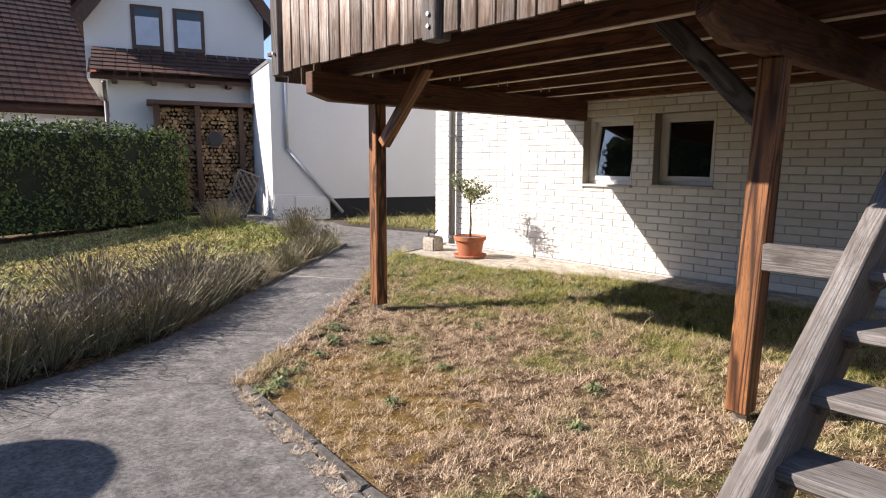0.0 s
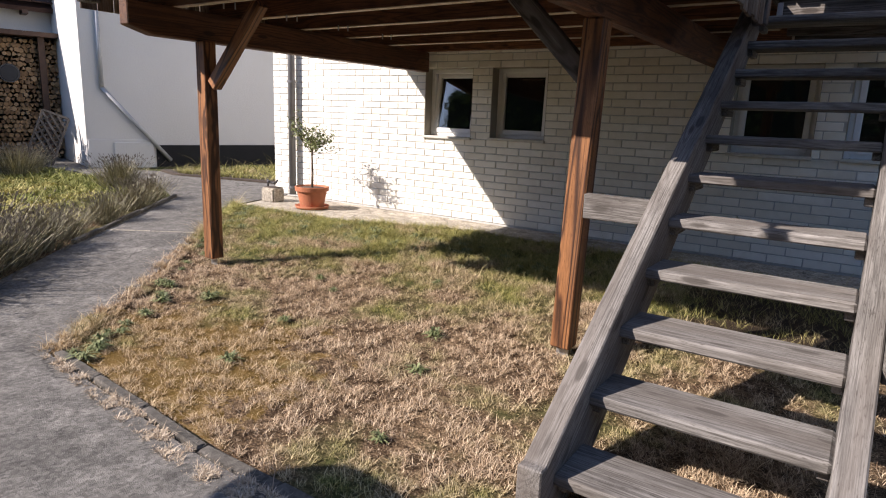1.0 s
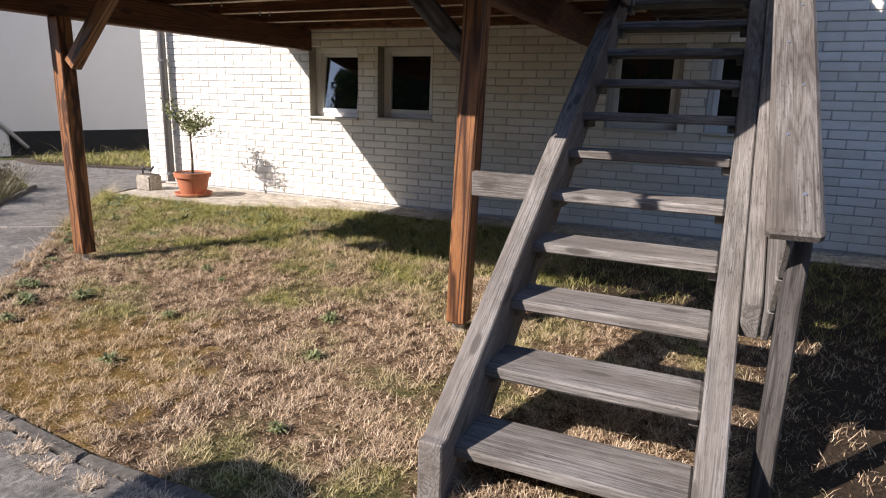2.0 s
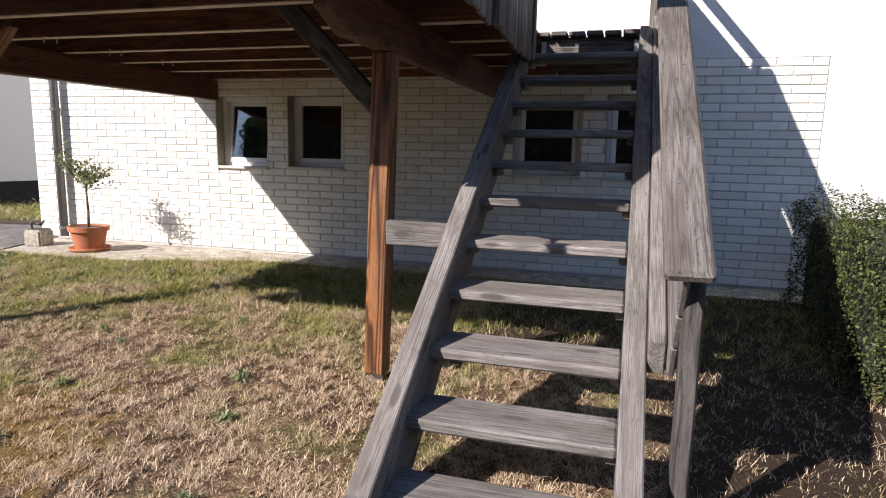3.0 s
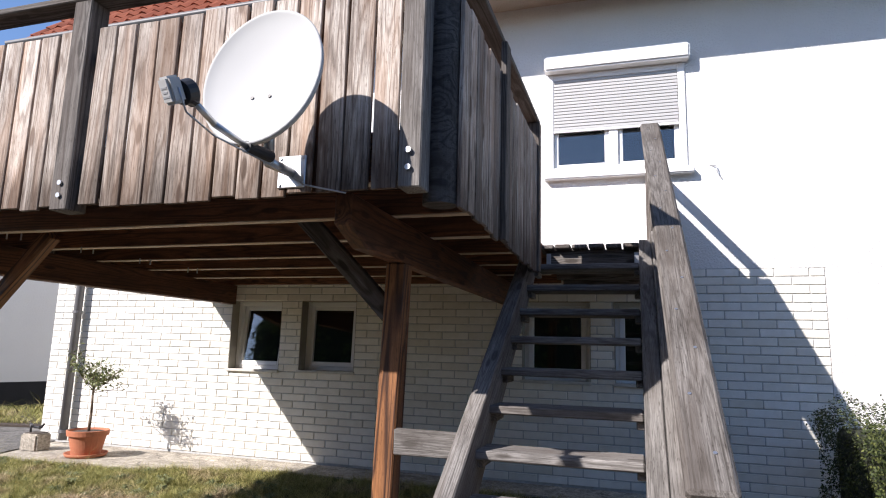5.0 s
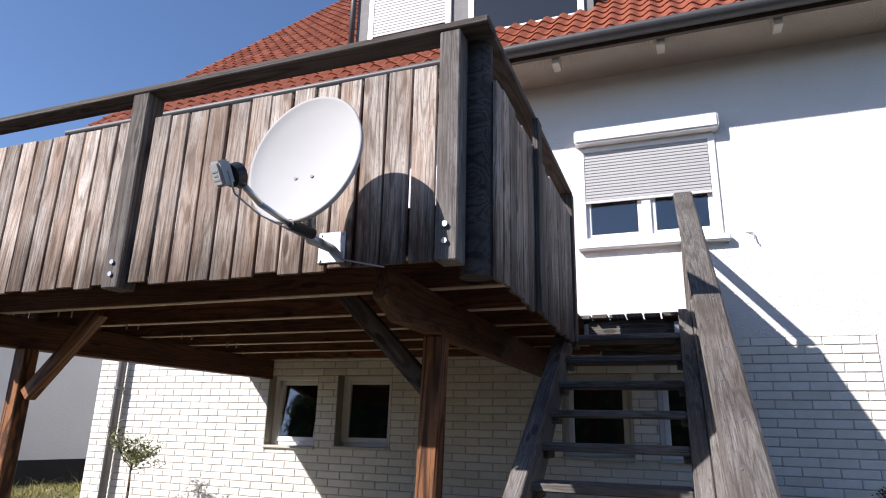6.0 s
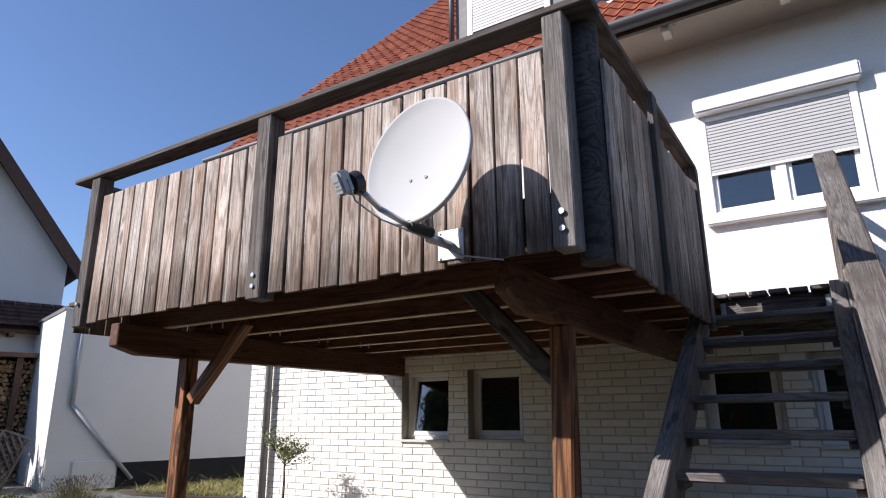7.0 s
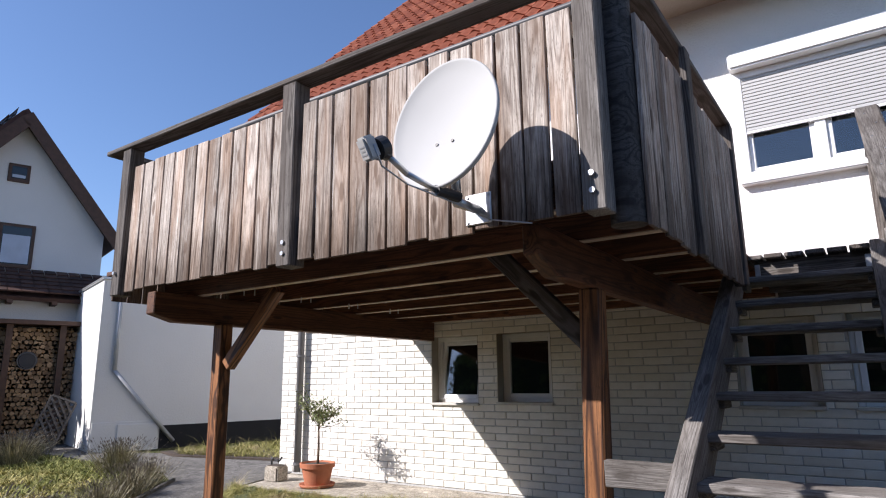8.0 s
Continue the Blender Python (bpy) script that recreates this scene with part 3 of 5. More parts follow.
for i in range(-3, 8):
    y = -1.18 + i * 0.145
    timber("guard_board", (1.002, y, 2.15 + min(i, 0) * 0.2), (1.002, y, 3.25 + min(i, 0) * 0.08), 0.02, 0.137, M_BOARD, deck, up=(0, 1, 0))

# ---- neighbour's garage ----
G0, GU, GN = Vector((-12.91, -0.21, 0)), Vector((-0.963, 0.27, 0)), Vector((0.27, 0.963, 0))


def plan_box(o, u, v, a, b, z0, z1, bevel=0.0):
    """A box over o + a*u + b*v, a and b being ranges along the two plan directions."""
    bm = box_bm((a[0], b[0], z0), (a[1], b[1], z1), bevel)
    m = Matrix((u, v, Vector((0, 0, 1)))).transposed().to_4x4()
    m.translation = Vector((o.x, o.y, 0))
    bm.transform(m)
    bmesh.ops.recalc_face_normals(bm, faces=bm.faces)
    return bm


garage = thing("garage", G0.x, G0.y, 0, "white plastered flat-roofed garage of the neighbour", "garage")
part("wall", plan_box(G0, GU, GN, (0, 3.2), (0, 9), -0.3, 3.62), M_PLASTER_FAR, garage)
part("roof_edge", plan_box(G0, GU, GN, (-0.04, 3.24), (-0.04, 9.04), 3.622, 3.68), M_STEEL, garage)
M_PIPE = plain("grey_pipe", (0.42, 0.43, 0.44), 0.45, 0.2, 0.1, 8)
M_PIPE_MID = plain("mid_grey_pipe", (0.17, 0.17, 0.175), 0.5, 0.2, 0.1, 8)
M_PIPE_DARK = plain("dark_grey_pipe", (0.075, 0.075, 0.078), 0.5, 0.2, 0.1, 8)


def gar(v, z, off=0.0):
    """A point of the garage's side wall, off metres before it."""
    return G0 + GN * v - GU * off + Vector((0, 0, z))


def tube(name, pts, r, material, parent, sides=10, label=""):
    """A round tube along a line of points, with balls at its bends."""
    bm = bmesh.new()
    for p, q in zip(pts, pts[1:]):
        cyl_bm(p, q, r, r, sides, bm)
    for p in pts[1:-1]:
        bmesh.ops.create_icosphere(bm, subdivisions=1, radius=r * 1.04, matrix=Matrix.Translation(p))
    return part(name, bm, material, parent, label, smooth=True)


part("plinth", plan_box(G0, GU, GN, (-0.03, 0.0), (0.02, 1.36), -0.2, 0.58, 0.01), M_PLASTER_FAR, garage)
part("plinth_block", plan_box(G0, GU, GN, (-0.07, -0.03), (0.5, 1.34), -0.2, 0.53, 0.03), M_PLASTER_FAR, garage, "patched plaster block")
tube("downpipe", [gar(0.35, 3.4, 0.06), gar(0.35, 1.66, 0.06), gar(1.66, 0.12, 0.1)], 0.045, M_PIPE, garage)
for z in (3.1, 2.3):
    part("pipe_clip", box_bm((-0.06, -0.02, -0.02), (0.06, 0.02, 0.02)), M_STEEL, garage, m=Matrix.Translation(gar(0.35, z, 0.04)))
# the dark void below the overhanging wall, painted as a flat strip
part("damp_course", plan_box(G0, GU, GN, (-0.012, -0.002), (1.38, 8.9), -0.2, 0.46), M_DARK, garage, "near-black strip for the shaded void under the wall")
M_EARTH = plain("dark_earth", (0.06, 0.045, 0.035), 0.95, 0, 0.4, 14, 0.8, 40)
bed = part("flower_bed", slab_poly([(-8.3, 0.85), (-10.5, 0.3), (-11.5, 0.55), (-10.2, 4.8), (-7.4, 4.2)], -0.2, 0.02), M_EARTH)
tagged(bed, "dark earth bed before the garage wall", "flower bed", kind="structure")
kerb_run([(-7.35, 0.75), (-8.9, 2.2)], 0.12, 0.17, M_CONCRETE, "low concrete border of the earth bed")

# ---- house: bricks, windows, roof ----
COURSE, BRICK = BRICK_TOP / 26, 0.32


def brick_mat():
    ma, n, l, b = mat("white_brick", 0.68, spec=0.35)
    vec = coords(n, l, (1, 1, 1), True)
    g, oi = n.new("ShaderNodeNewGeometry"), n.new("ShaderNodeObjectInfo")
    add = n.new("ShaderNodeMath")
    l.new(g.outputs["Random Per Island"], add.inputs[0])
    l.new(oi.outputs["Random"], add.inputs[1])
    wrap = n.new("ShaderNodeMath")
    wrap.operation = "FRACT"
    l.new(add.outputs[0], wrap.inputs[0])
    col = ramp(n, l, wrap.outputs[0], [(0.0, (0.75, 0.72, 0.635)), (0.5, (0.82, 0.797, 0.722)), (1.0, (0.87, 0.85, 0.79))])
    col = mix(n, l, 0.6, col, ramp(n, l, noise_tex(n, l, vec, 9, 5), [(0.3, (0.86, 0.85, 0.82)), (0.6, (1, 1, 1))]), "MULTIPLY")
    l.new(col, b.inputs["Base Color"])
    bump(n, l, b, noise_tex(n, l, vec, 55, 4), 0.35, 0.006)
    return ma


M_BRICK = brick_mat()
JOINT = 0.011


def brick_bm(length):
    return box_bm((-length / 2, 0, 0), (length / 2, 0.03, COURSE - JOINT), 0.004)


brick_meshes = {}
brick_rng = random.Random(17)
placed = []
for row in range(26):
    z = row * COURSE + JOINT / 2
    start = BRICK_L - (BRICK / 2 if row % 2 else 0)
    k = 0
    while start + k * BRICK < BRICK_R:
        spans = [(max(BRICK_L, start + k * BRICK) + JOINT / 2, min(BRICK_R, start + (k + 1) * BRICK) - JOINT / 2)]
        for hx0, hx1, hz0, hz1 in LOW_WINDOWS:
            if z + COURSE > hz0 + 0.02 and z < hz1 - 0.02:
                spans = [p for a, b in spans for p in ((a, min(b, hx0)), (max(a, hx1), b))]
        placed += [((a + b) / 2, z, round(b - a, 3)) for a, b in spans if b - a > 0.025]
        k += 1
placed.sort(key=lambda p: abs(p[0] + 0.9))
for i, (x, z, length) in enumerate(placed):
    if i < 300:
        if length not in brick_meshes:
            me = bpy.data.meshes.new("brick")
            bm = brick_bm(length)
            bm.to_mesh(me)
            bm.free()
            me.materials.append(M_BRICK)
            brick_meshes[length] = me
        part("brick", brick_meshes[length], M_BRICK, wall_low, m=Matrix.Translation((x, brick_rng.uniform(-0.0015, 0.0015), z)))
brick_v, brick_f = [], []
for x, z, length in placed[300:]:
    bm = brick_bm(length)
    base = len(brick_v)
    brick_v += [(v.co.x + x, v.co.y, v.co.z + z) for v in bm.verts]
    bm.verts.index_update()
    brick_f += [tuple(base + v.index for v in f.verts) for f in bm.faces]
    bm.free()
from_arrays("brickwork", brick_v, brick_f, M_BRICK, wall_low, kind="stuff")

M_FRAME = plain("white_window_frame", (0.8, 0.8, 0.79), 0.35, 0, 0.03, 3)
# reveal plaster with the shade of the recess put into its colour
M_REVEAL_SHADED = plaster("shaded_reveal_plaster", (0.38, 0.35, 0.29), 0.2, 40)
M_SILL = plain("sill_stone", (0.55, 0.53, 0.48), 0.7, 0, 0.1, 20)


def pane_mat():
    ma, n, l, b = mat("clear_glass", 0.02)
    b.inputs["Base Color"].default_value = (0.85, 0.9, 0.9, 1)
    b.inputs["Transmission Weight"].default_value = 1.0
    b.inputs["IOR"].default_value = 1.75
    return ma


M_PANE = pane_mat()


def ring(x0, x1, z0, z1, y0, y1, w, bevel=0.006):
    """A rectangular frame of bars of width w."""
    bm = bmesh.new()
    for lo, hi in (((x0, y0, z0), (x0 + w, y1, z1)), ((x1 - w, y0, z0), (x1, y1, z1)), ((x0 + w, y0, z0), (x1 - w, y1, z0 + w)), ((x0 + w, y0, z1 - w), (x1 - w, y1, z1))):
        box_bm(lo, hi, bevel, bm)
    return bm


def low_window(nr, hole, tilt):
    x0, x1, z0, z1 = hole
    w = thing(f"window_{nr}", (x0 + x1) / 2, 0.1, z0, "white plastic basement window" + (", tilted open" if tilt else "") + " in a plastered reveal", "window", kind="structure")
    e = 0.006
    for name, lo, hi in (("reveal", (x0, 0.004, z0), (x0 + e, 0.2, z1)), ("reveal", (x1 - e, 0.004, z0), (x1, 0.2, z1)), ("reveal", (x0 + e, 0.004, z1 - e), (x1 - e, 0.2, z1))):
        part(name, box_bm(lo, hi), M_REVEAL_SHADED, w)
    part("window_sill", box_bm((x0 - 0.01, -0.035, z0 - 0.02), (x1 + 0.01, 0.2, z0 + 0.012), 0.005), M_SILL, w)
    f0, f1, g0, g1 = x0 + e, x1 - e, z0 + 0.012, z1 - e
    part("window_frame", ring(f0, f1, g0, g1, 0.15, 0.21, 0.055), M_FRAME, w)
    hinge = Matrix.Translation((0, 0.16, g0 + 0.05)) @ pose(0, 0, 0, -tilt, 0, 0) @ Matrix.Translation((0, -0.16, -g0 - 0.05))
    bm = ring(f0 + 0.045, f1 - 0.045, g0 + 0.045, g1 - 0.045, 0.135, 0.19, 0.06)
    bm.transform(hinge)
    sash = part("sash", bm, M_FRAME, w)
    bm = box_bm((f0 + 0.10, 0.16, g0 + 0.10), (f1 - 0.10, 0.17, g1 - 0.10))
    bm.transform(hinge)
    part("pane", bm, M_PANE, sash).visible_shadow = False
    return w


for i, h in enumerate(LOW_WINDOWS):
    low_window(i + 1, h, (7, 2, 0, 0)[i])

x0, x1, z0, z1 = UP_WINDOW
uw = thing("window_5", (x0 + x1) / 2, 0, z0, "white two-sash window with its roller shutter half down", "window", kind="structure")
part("window_frame", ring(x0, x1, z0, z1, -0.02, 0.10, 0.075), M_FRAME, uw)
part("mullion", box_bm((0.56, 0.0, z0 + 0.075), (0.66, 0.09, z1 - 0.075), 0.006), M_FRAME, uw)
for a, b in ((x0 + 0.075, 0.56), (0.66, x1 - 0.075)):
    sash = part("sash", ring(a, b, z0 + 0.075, z1 - 0.075, 0.03, 0.09, 0.05), M_FRAME, uw)
    part("pane", box_bm((a + 0.05, 0.055, z0 + 0.125), (b - 0.05, 0.065, z1 - 0.125)), M_PANE, sash).visible_shadow = False
sill = part("window_sill", box_bm((x0 - 0.03, -0.10, z0 - 0.075), (x1 + 0.06, 0.05, z0 - 0.004), 0.012, seg=2), M_FRAME, uw)
M_SHUT = plain("shutter_slat", (0.43, 0.43, 0.42), 0.5, 0, 0.03, 3)
n_slat = 18
for i in range(n_slat):
    z = 3.93 + i * (0.69 / n_slat)
    part("slat", box_bm((x0 + 0.078, -0.016, z + 0.002), (x1 - 0.078, -0.002, z + 0.69 / n_slat - 0.002), 0.005), M_SHUT, uw)
part("bottom_bar", box_bm((x0 + 0.078, -0.022, 3.90), (x1 - 0.078, -0.002, 3.93), 0.004), M_FRAME, uw)
bx = box_bm((x0 - 0.02, -0.16, 4.62), (x1 + 0.05, 0.02, 4.80), 0.02, seg=2)
part("shutter_box", bx, M_FRAME, uw)

fallpipe = thing("downpipe", -6.76, -0.08, 0, "dark grey rain downpipe at the house corner", "pipe")
tube("pipe", [(-6.76, -0.09, 0.02), (-6.76, -0.09, 5.2), (-6.76, -0.75, 5.5)], 0.055, M_PIPE_MID, fallpipe, 14)
for z in (0.12, 1.75, 3.4):
    part("bracket", cyl_bm((-6.76, -0.09, z), (-6.76, -0.09, z + 0.04), 0.066, sides=14), M_PIPE_MID, fallpipe)

# roof
EAVE_Y, EAVE_Z, VERGE_X, ROOF_R, SLOPE = -0.80, 5.575, -7.74, 7.4, math.atan(1.06)
RIDGE_Y = 7.2
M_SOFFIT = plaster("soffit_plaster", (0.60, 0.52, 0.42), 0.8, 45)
M_RAFTER = plain("cream_rafter", (0.6, 0.54, 0.45), 0.7, 0, 0.08, 4)
M_ROOFWOOD = plain("dark_roof_wood", (0.10, 0.075, 0.055), 0.7, 0, 0.2, 12)
roof = thing("roof", 0, 0, 5.5, "steep orange clay-tiled house roof with a dormer", "roof", kind="structure")
up_roof = Vector((0, math.cos(SLOPE), math.sin(SLOPE)))
nor_roof = Vector((0, -math.sin(SLOPE), math.cos(SLOPE)))
R0 = Vector((0, EAVE_Y, EAVE_Z))
roof_len = (RIDGE_Y - EAVE_Y) / math.cos(SLOPE)


def roof_box(x0, x1, s0, s1, h0, h1):
    bm = box_bm((x0, s0, h0), (x1, s1, h1))
    m = Matrix((Vector((1, 0, 0)), up_roof, nor_roof)).transposed().to_4x4()
    m.translation = R0
    bm.transform(m)
    return bm


part("roof_deck", roof_box(VERGE_X + 0.05, ROOF_R, 0.05, roof_len, -0.14, -0.02), M_ROOFWOOD, roof)
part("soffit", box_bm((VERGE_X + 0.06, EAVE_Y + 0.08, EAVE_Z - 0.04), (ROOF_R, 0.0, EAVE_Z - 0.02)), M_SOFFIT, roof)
part("fascia", box_bm((VERGE_X + 0.06, EAVE_Y + 0.02, EAVE_Z - 0.11), (ROOF_R, EAVE_Y + 0.07, EAVE_Z + 0.02)), M_ROOFWOOD, roof)
part("back_slope", box_bm((VERGE_X + 0.05, RIDGE_Y, 5.4), (ROOF_R, RIDGE_Y + 0.15, EAVE_Z + roof_len * math.sin(SLOPE))), M_ROOFWOOD, roof)
gv_, gf_ = [], []
for x in (VERGE_X, ROOF_R):
    for r in (0.095, 0.088):
        for i in range(9):
            t = math.pi * i / 8
            gv_.append((x, EAVE_Y - 0.07 - r * math.cos(t), EAVE_Z + 0.0 - r * math.sin(t)))
for i in range(8):
    gf_ += [(i, i + 1, 19 + i, 18 + i), (9 + i, 27 + i, 28 + i, 10 + i)]
gf_ += [(0, 18, 27, 9), (8, 17, 35, 26)]
gutter = thing("gutter", 0, EAVE_Y, EAVE_Z, "dark grey half-round eaves gutter", "gutter", kind="structure")
from_arrays("trough", gv_, gf_, M_PIPE_DARK, gutter, smooth=True)
for i in range(9):
    x = -7.2 + i * 1.15
    part("rafter_end", box_bm((x, EAVE_Y + 0.10, EAVE_Z - 0.17), (x + 0.09, EAVE_Y + 0.28, EAVE_Z - 0.04), 0.006), M_RAFTER, roof)


def tile_bm():
    """A curved clay pantile, its length up the slope along y."""
    bm = bmesh.new()
    w, ln = 0.235, 0.37
    prof = [(-w / 2 + w * i / 8, 0.026 * math.cos(2 * math.pi * i / 8 * 1.0) + 0.012) for i in range(9)]
    low = [bm.verts.new((x, 0, z + 0.022)) for x, z in prof]
    high = [bm.verts.new((x, ln, z)) for x, z in prof]
    lip = [bm.verts.new((x, 0.004, z + 0.002)) for x, z in prof]
    for i in range(8):
        bm.faces.new((low[i], low[i + 1], high[i + 1], high[i]))
        bm.faces.new((lip[i], lip[i + 1], low[i + 1], low[i]))
    return bm


tile_me = bpy.data.meshes.new("tile")
bm = tile_bm()
bm.to_mesh(tile_me)
tv = [v.co.copy() for v in bm.verts]
bm.verts.index_update()
tf = [tuple(v.index for v in f.verts) for f in bm.faces]
bm.free()
tile_me.materials.append(M_TILE)
roof_m = Matrix((Vector((1, 0, 0)), up_roof, nor_roof)).transposed().to_4x4()
roof_m.translation = R0
DORM = (-3.55, 0.10, 0.40)          # dormer: x range and front y
all_v, all_f = [], []
n_rows, n_cols = int(roof_len / 0.33), int((4.2 - VERGE_X) / 0.225)
rt = random.Random(3)
for r in range(n_rows):
    for c in range(n_cols):
        x = VERGE_X + 0.12 + c * 0.225
        s_ = r * 0.33
        y = EAVE_Y + s_ * math.cos(SLOPE)
        if DORM[0] - 0.05 < x < DORM[1] + 0.02 and y > DORM[2] - 0.2:
            continue
        m = roof_m @ Matrix.Translation((x, s_ + rt.uniform(-0.004, 0.004), 0)) @ pose(0, 0, 0, rt.uniform(-0.6, 0.6), 0, rt.uniform(-0.5, 0.5))
        if r < 9 and -5.2 < x < 2.2:
            part("tile", tile_me, M_TILE, roof, m=m)
            continue
        base = len(all_v)
        all_v += [m @ v for v in tv]
        all_f += [tuple(base + i for i in f) for f in tf]
from_arrays("tiling", all_v, all_f, M_TILE, roof, kind="stuff", smooth=False)
# verge board and dormer
part("verge_board", roof_box(VERGE_X - 0.02, VERGE_X + 0.04, 0.0, roof_len, -0.16, 0.0), M_ROOFWOOD, roof)
M_SLATE = plain("grey_cladding", (0.16, 0.155, 0.15), 0.7, 0, 0.15, 9)
dx0, dx1, dy = DORM
dormer = part("dormer", box_bm((dx0, dy, 6.3), (dx1, dy + 2.4, 9.2)), M_SLATE, roof, "dormer clad in grey panels")
part("dormer_eave", box_bm((dx0 - 0.25, dy - 0.35, 9.2), (dx1 + 0.25, dy + 2.4, 9.32)), M_ROOFWOOD, dormer)
for a, b, shut in ((-3.32, -1.95, True), (-1.68, -0.02, False)):
    wf = part("dormer_window", ring(a, b, 6.72, 8.6, dy - 0.05, dy - 0.002, 0.09), M_FRAME, dormer)
    if shut:
        for i in range(28):
            z = 7.1 + i * 0.05
            part("slat", box_bm((a + 0.09, dy - 0.04, z), (b - 0.09, dy - 0.025, z + 0.046), 0.004), M_SHUT, dormer)
        part("pane", box_bm((a + 0.09, dy - 0.03, 6.81), (b - 0.09, dy - 0.022, 7.09)), M_GLASS, wf)
    else:
        part("pane", box_bm((a + 0.09, dy - 0.03, 6.81), (b - 0.09, dy - 0.022, 8.5)), M_GLASS, wf)
tube("dormer_pipe", [(dx0 - 0.05, dy - 0.3, 9.15), (dx0 - 0.05, dy - 0.06, 8.8), (dx0 - 0.05, dy - 0.06, 6.95)], 0.045, M_PIPE_DARK, dormer)

# ---- neighbour's house ----
H0 = Vector((-16.70, -2.69, 0))
M_BROWNWOOD = plain("brown_stained_wood", (0.075, 0.036, 0.02), 0.6, 0, 0.25, 10)
M_CURTAIN = plain("pale_curtain", (0.45, 0.50, 0.58), 0.5, 0, 0.1, 3)


def nb_box(v, d, z0, z1, bevel=0.0):
    """A box before (d > 0) or behind the neighbour's wall plane; v runs along the wall."""
    return plan_box(H0, GN, -GU, v, d, z0, z1, bevel)


def nb(v, d, z):
    return H0 + GN * v - GU * d + Vector((0, 0, z))


nhouse = thing("neighbour_house", H0.x, H0.y, 0, "white gabled house with brown timber windows and verge boards", "house")
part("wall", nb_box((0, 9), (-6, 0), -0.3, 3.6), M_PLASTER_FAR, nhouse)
gab = bmesh.new()
prof = [(-0.51, 3.5), (4.07, 3.5), (4.07, 5.45), (1.78, 8.45), (-0.51, 5.45)]
fr = [gab.verts.new(nb(v, -1.2, z)) for v, z in prof]
bk = [gab.verts.new(nb(v, -9.0, z)) for v, z in prof]
gab.faces.new(fr)
gab.faces.new(bk[::-1])
for i in range(5):
    gab.faces.new((fr[(i + 1) % 5], fr[i], bk[i], bk[(i + 1) % 5]))
bmesh.ops.recalc_face_normals(gab, faces=gab.faces)
part("gable", gab, M_PLASTER_FAR, nhouse)


def slab4(name, pts, thick, material, parent, label=""):
    """A roof slab through four corner points, thickened upwards."""
    bm = bmesh.new()
    f = bm.faces.new([bm.verts.new(p) for p in pts])
    f.normal_update()
    n = f.normal if f.normal.z > 0 else -f.normal
    r = bmesh.ops.extrude_face_region(bm, geom=[f])
    for v in r["geom"]:
        if isinstance(v, bmesh.types.BMVert):
            v.co += n * thick
    bmesh.ops.recalc_face_normals(bm, faces=bm.faces)
    return part(name, bm, material, parent, label)


def tiled_slope(o, u, up, nu, nr, tw, th, material, parent):
    """Flat tiles laid in rows over a slope."""
    vv, ff = [], []
    n = u.cross(up).normalized()
    for r in range(nr):
        for c in range(nu):
            a = o + u * (c * tw) + up * (r * th)
            q = [a + n * 0.035, a + u * (tw * 0.94) + n * 0.035, a + u * (tw * 0.94) + up * (th * 1.1) + n * 0.005, a + up * (th * 1.1) + n * 0.005, a, a + u * (tw * 0.94)]
            b = len(vv)
            vv.extend(q)
            ff += [(b, b + 1, b + 2, b + 3), (b + 4, b + 5, b + 1, b)]
    return from_arrays("tiling", vv, ff, material, parent, kind="stuff")


for sgn in (1, -1):
    e = nb(1.78 + sgn * 2.55, -0.75, 5.12)
    a = nb(1.78, -0.75, 8.46)
    back = -GU * -8.4
    sl = slab4("roof_slope", [e, a, a + back, e + back], 0.16, M_TILE_DARK, nhouse)
    slab4("verge_board", [e + Vector((0, 0, -0.16)) - GU * 0.02, a + Vector((0, 0, -0.16)) - GU * 0.02, a - GU * 0.02 - GU * -0.06 + Vector((0, 0, -0.16)), e - GU * -0.04 + Vector((0, 0, -0.16))], 0.30, M_BROWNWOOD, nhouse)
    tiled_slope(e + (a - e).normalized() * 0.0 + Vector((0, 0, 0.2)) + back * 0, back.normalized() if sgn < 0 else back.normalized(), (a - e).normalized(), 14, 13, 0.3, 0.31, M_TILE_DARK, sl)
pent = slab4("pent_roof", [nb(-0.35, 0.45, 3.42), nb(9, 0.45, 3.42), nb(9, -1.2, 4.22), nb(-0.35, -1.2, 4.22)], 0.1, M_TILE_DARK, nhouse)
tiled_slope(nb(-0.35, 0.48, 3.53), GN, (nb(0, -1.2, 4.22) - nb(0, 0.45, 3.42)).normalized(), 33, 6, 0.28, 0.3, M_TILE_DARK, pent)
tiled_slope(nb(-0.4, 0.46, 3.50), (nb(-0.4, -1.2, 4.2) - nb(-0.4, 0.45, 3.45)).normalized() * 0.5 - GN * 0.0, GN * 0.8, 8, 1, 0.3, 0.3, M_TILE, pent)
for i in range(9):
    part("rafter_end", nb_box((0.1 + i * 0.9, 0.22 + i * 0.9), (0.0, 0.42), 3.27, 3.41), M_BROWNWOOD, nhouse)
